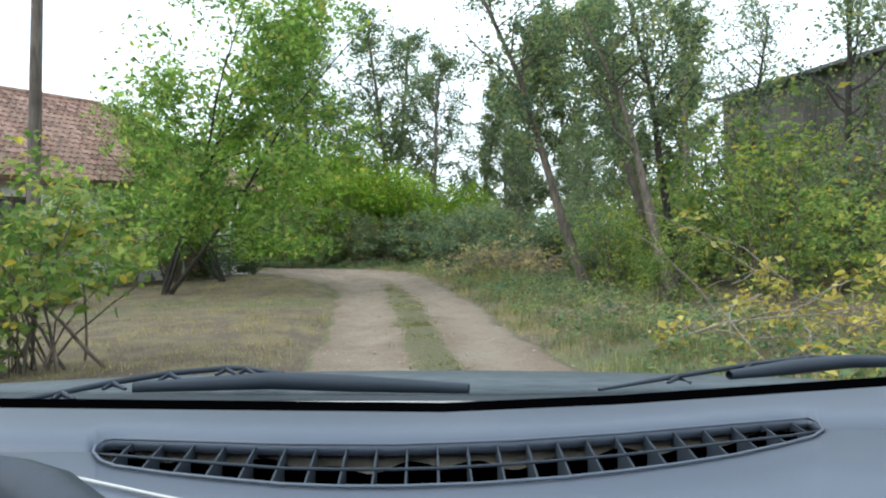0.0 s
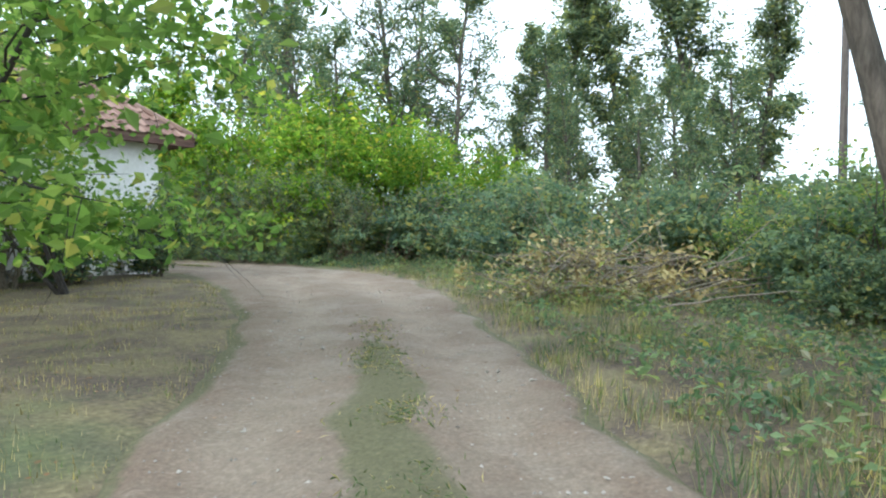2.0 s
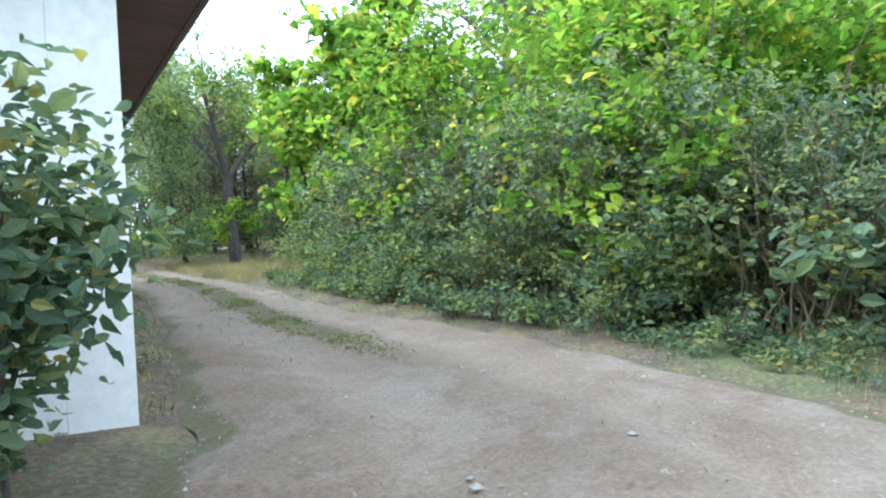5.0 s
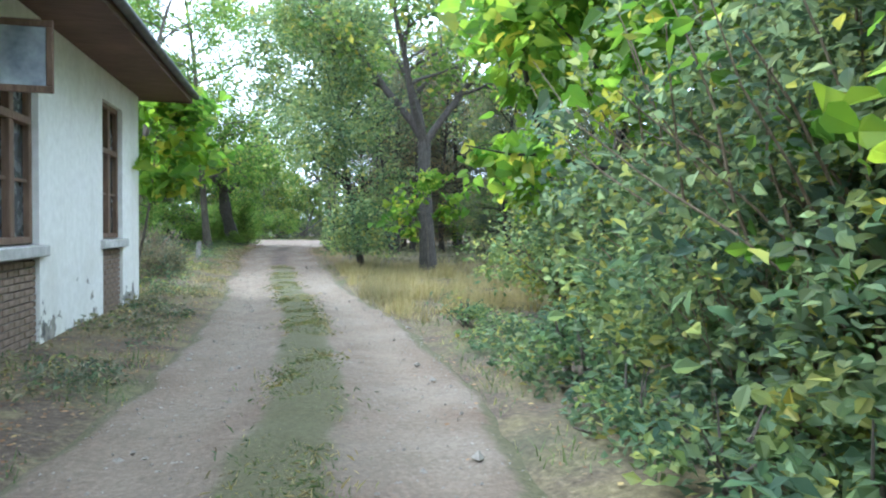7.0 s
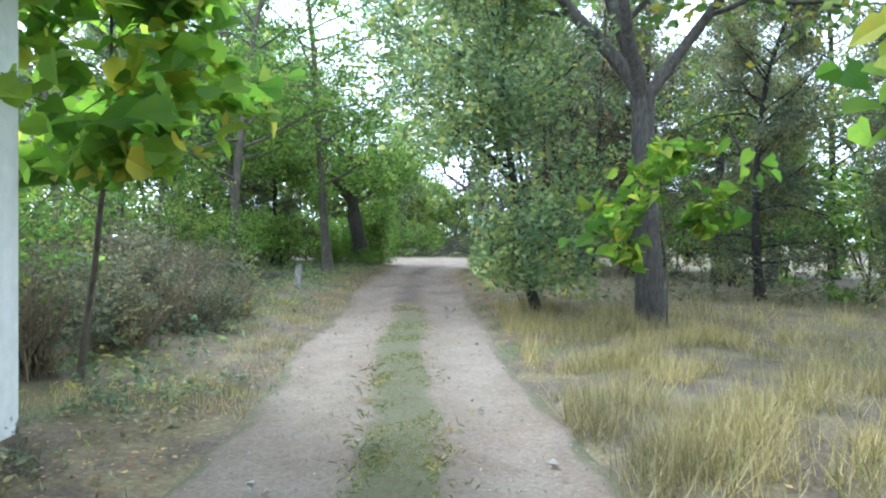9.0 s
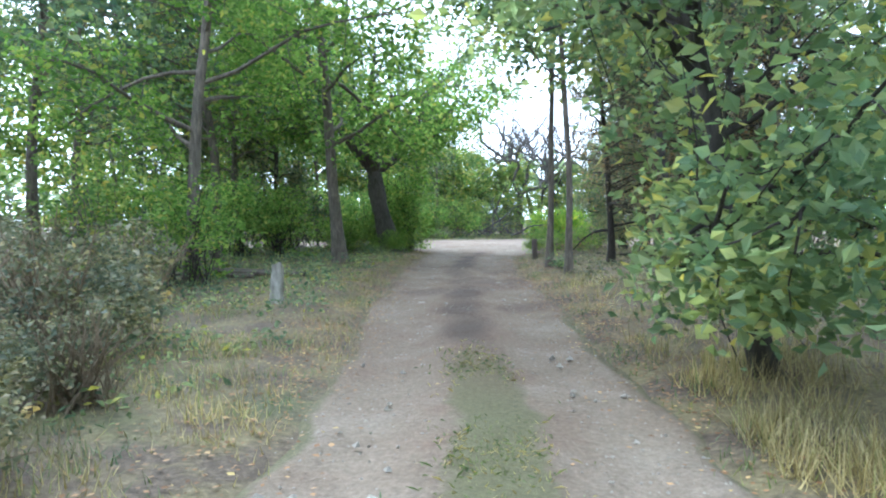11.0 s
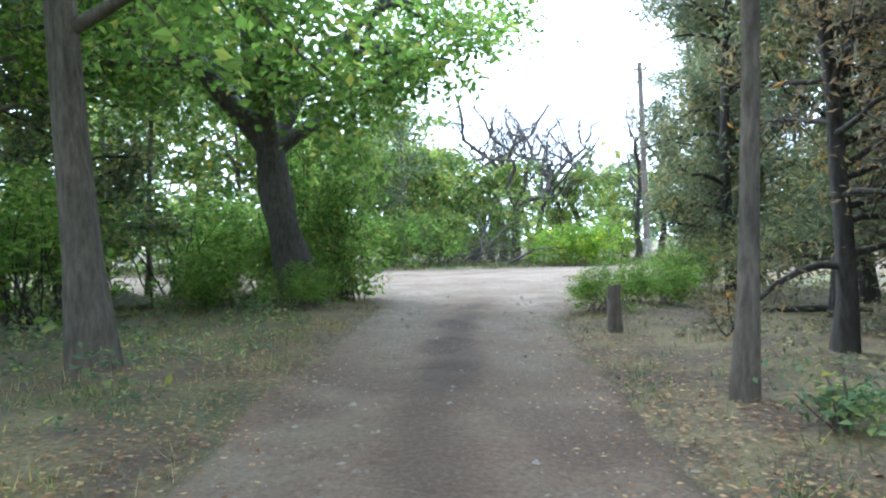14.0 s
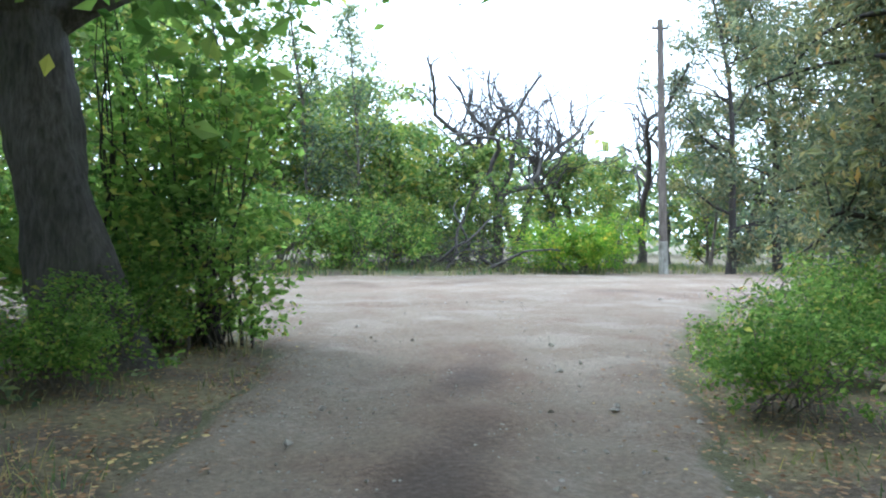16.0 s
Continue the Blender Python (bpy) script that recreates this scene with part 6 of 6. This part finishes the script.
def build_dash():
    xs = [-320, -160, 0, 90, 150, 165, 169, 178, 184, 202, 240, 300, 400, 500, 600, 700, 784, 850, 900, 1000, 1100, 1200, 1300, 1390, 1400, 1430, 1440, 1449, 1457, 1470, 1568, 1750, 1900]
    def row(fn, drop=DROP):
        return [ahead(x, fn(x), drop) for x in xs]
    back = lambda x: curve(x, FAR_EDGE)
    top = lambda x: curve(x, VENT_TOP) if 165 <= x <= 1457 else curve(min(max(x, 165), 1457), VENT_TOP)
    low = lambda x: curve(x, VENT_LOW) if 165 <= x <= 1457 else curve(min(max(x, 165), 1457), VENT_LOW) + 0.6
    strip([row(back), row(lambda x: 0.5 * back(x) + 0.5 * top(x)), row(top)], M_DASH, "dashboard")
    near = [row(low), row(lambda x: low(x) * 0.5 + 470), row(lambda x: 1010), row(lambda x: 1250, 0.24)]
    strip(near, M_DASH, "dashboard")
    # the windscreen's rubber seal and the black gap behind the dash
    strip([[ahead(x, back(x) - 17, DROP + 0.012) for x in xs], [ahead(x, back(x) + 4, DROP + 0.018) for x in xs]], M_RUBBER_SHADE, "windscreen_seal", "black rubber windscreen seal")
    # the vent: a dusty duct, a rim, a long bar and cross slats
    inner = [x for x in xs if 165 <= x <= 1457]
    duct = strip([[ahead(x, curve(x, VENT_TOP) - 1, DROP + 0.004) for x in inner], [ahead(x, curve(x, VENT_TOP), DROP) + Vector((0, -0.045, 0.01)) for x in inner],
                  [ahead(x, curve(x, VENT_LOW), DROP) + Vector((0, -0.07, -0.005)) for x in inner], [ahead(x, curve(x, VENT_LOW) + 1, DROP + 0.004) for x in inner]], M_DUST, "vent_duct", "dusty defroster duct", 0.004)
    def deep(x, u):
        y = curve(x, VENT_TOP) * (1 - u) + curve(x, VENT_LOW) * u
        return ahead(x, y, 0.975 * DROP * (y - 441.0) / (curve(x, VENT_TOP) - 441.0))
    # a wavy black sheet painted in for the shade low in the duct
    gx_ = [200 + 15 * i for i in range(82)]
    strip([[deep(x, 0.55 + 0.1 * math.sin(x * 0.05) + 0.08 * math.sin(x * 0.021 + 1)) for x in gx_], [deep(x, 1.02) for x in gx_]], M_RUBBER_SHADE, "vent_shade", "black strip painting the shade deep in the duct", 0.003)
    rim = [ahead(x, y, DROP - 0.002) for x, y in VENT_TOP] + [ahead(x, y, DROP - 0.002) for x, y in reversed(VENT_LOW)]
    v, f = tubes([([tuple(p) for p in rim], [0.0016] * len(rim))], 6)
    part_mesh("vent_rim", mesh_of("vent_rim", v, f, M_DASH, True), car)
    bar = [ahead(x, curve(x, VENT_BAR), DROP + 0.003) for x in inner]
    v, f = tubes([([tuple(p) for p in bar], [0.0016] * len(bar))], 6)
    part_mesh("vent_bar", mesh_of("vent_bar", v, f, M_WIPER, True), car)
    for i in range(23):
        xt = 240 + i * 52.4 + 10 * math.sin(math.pi * i / 22)
        xb = xt + (xt - 752) * 0.0017 * (curve(xt, VENT_LOW) - curve(xt, VENT_TOP))
        a, b = ahead(xt, curve(xt, VENT_TOP) + 1, DROP + 0.004), ahead(xb, curve(xb, VENT_LOW) - 1, DROP + 0.004)
        bm = bmesh.new()
        w = Vector((0.0009, 0, 0))
        q = [bm.verts.new(p) for p in (a - w, a + w, b + w, b - w)]
        bm.faces.new(q)
        g = bmesh.ops.extrude_face_region(bm, geom=bm.faces[:])
        bmesh.ops.translate(bm, vec=(0, -0.028, 0), verts=[v for v in g["geom"] if isinstance(v, bmesh.types.BMVert)])
        bmesh.ops.recalc_face_normals(bm, faces=bm.faces)
        part("vent_slat", bm, M_WIPER, car)


build_dash()


def build_front():
    # instrument hood at the driver's side
    v, f = tubes([([tuple(ahead(x, y, 0.17)) for x, y in ((-250, 835), (-60, 845), (20, 858), (80, 885), (150, 960))], [0.02, 0.02, 0.02, 0.022, 0.024])], 8)
    part_mesh("instrument_hood", mesh_of("instrument_hood", v, f, M_WIPER, True), car)
    # a pale ridge drawn in place of the highlight on the hood's edge
    v, f = tubes([([tuple(ahead(x, y, DROP - 0.003)) for x, y in ((-120, 795), (0, 817), (150, 849), (330, 888), (520, 930))], [0.0016] * 5)], 6)
    part_mesh("trim_strip", mesh_of("trim_strip", v, f, M_CEMENT, True), car, "thin pale ridge painting the highlight along the instrument hood's edge")
    # cowl, wipers, bonnet
    xs = np.linspace(-300, 1900, 23)
    lift = lambda x: 8 * ((x - 784) / 784) ** 2
    strip([[ahead(x, 700 - 0.012 * max(0, x - 900) - lift(x) * 0.6, 0.29) for x in xs], [ahead(x, curve(x, FAR_EDGE) - 3, 0.25) for x in xs]], M_WIPER, "cowl", "dark plastic cowl grille")
    strip([[ahead(x, 656 + 22 * ((x - 800) / 784) ** 2, 0.36) for x in xs], [ahead(x, 672 + 14 * ((x - 800) / 784) ** 2, 0.34) for x in xs], [ahead(x, 694 - 0.012 * max(0, x - 900), 0.3) for x in xs]], M_BONNET, "bonnet", "dusty blue-grey bonnet")

    def wiper(points, arm, drop):
        v, f = tubes([([tuple(ahead(x, y, drop)) for x, y in points], [0.003, 0.005, 0.006, 0.006, 0.006, 0.005, 0.005][:len(points)])], 6)
        w = part_mesh("wiper", mesh_of("wiper", v, f, M_WIPER, True), car)
        v, f = tubes([([tuple(ahead(x, y, drop - 0.01)) for x, y in arm], [0.009, 0.016, 0.015, 0.009][:len(arm)])], 6)
        part_mesh("wiper_arm", mesh_of("wiper_arm", v, f, M_WIPER, True), w)
        for x, y in points[1:-1]:
            part_mesh("blade_clip", mesh_of("blade_clip", *tubes([([tuple(ahead(x - 18, y + 12, drop)), tuple(ahead(x, y + 2, drop - 0.004)), tuple(ahead(x + 22, y + 12, drop))], [0.003, 0.006, 0.003])], 5), M_WIPER, True), w)
    wiper([(20, 712), (110, 695), (200, 677), (300, 661), (400, 652), (435, 652), (500, 662)], [(235, 686), (480, 674), (620, 679), (830, 688)], 0.25)
    wiper([(1060, 690), (1200, 666), (1330, 645), (1430, 633), (1560, 634)], [(1290, 664), (1400, 650), (1500, 640), (1700, 640)], 0.25)
    v, f = tubes([([tuple(ahead(x, 713, 0.262)) for x in np.linspace(95, 960, 14)], [0.003] * 14)], 5)
    part_mesh("wiper_linkage", mesh_of("wiper_linkage", v, f, M_CEMENT, True), car, "pale metal strip below the wipers")
    # the body below, down to its wheels
    part("body", box((-0.78, -0.95, -2.0), (0.9, -0.44, -0.2), 0.08), M_BONNET, car)
    for x in (-0.74, 0.86):
        bm = bmesh.new()
        bmesh.ops.create_cone(bm, cap_ends=True, segments=24, radius1=0.31, radius2=0.31, depth=0.18)
        bmesh.ops.rotate(bm, cent=(0, 0, 0), matrix=Matrix.Rotation(radians(90), 3, "Y"), verts=bm.verts)
        bmesh.ops.bevel(bm, geom=[e for e in bm.edges if e.calc_face_angle(0) > 1], offset=0.04, segments=2, affect="EDGES")
        bmesh.ops.translate(bm, vec=(x, -1.045, -1.3), verts=bm.verts)
        part("wheel", bm, M_RUBBER_SHADE, car)


build_front()
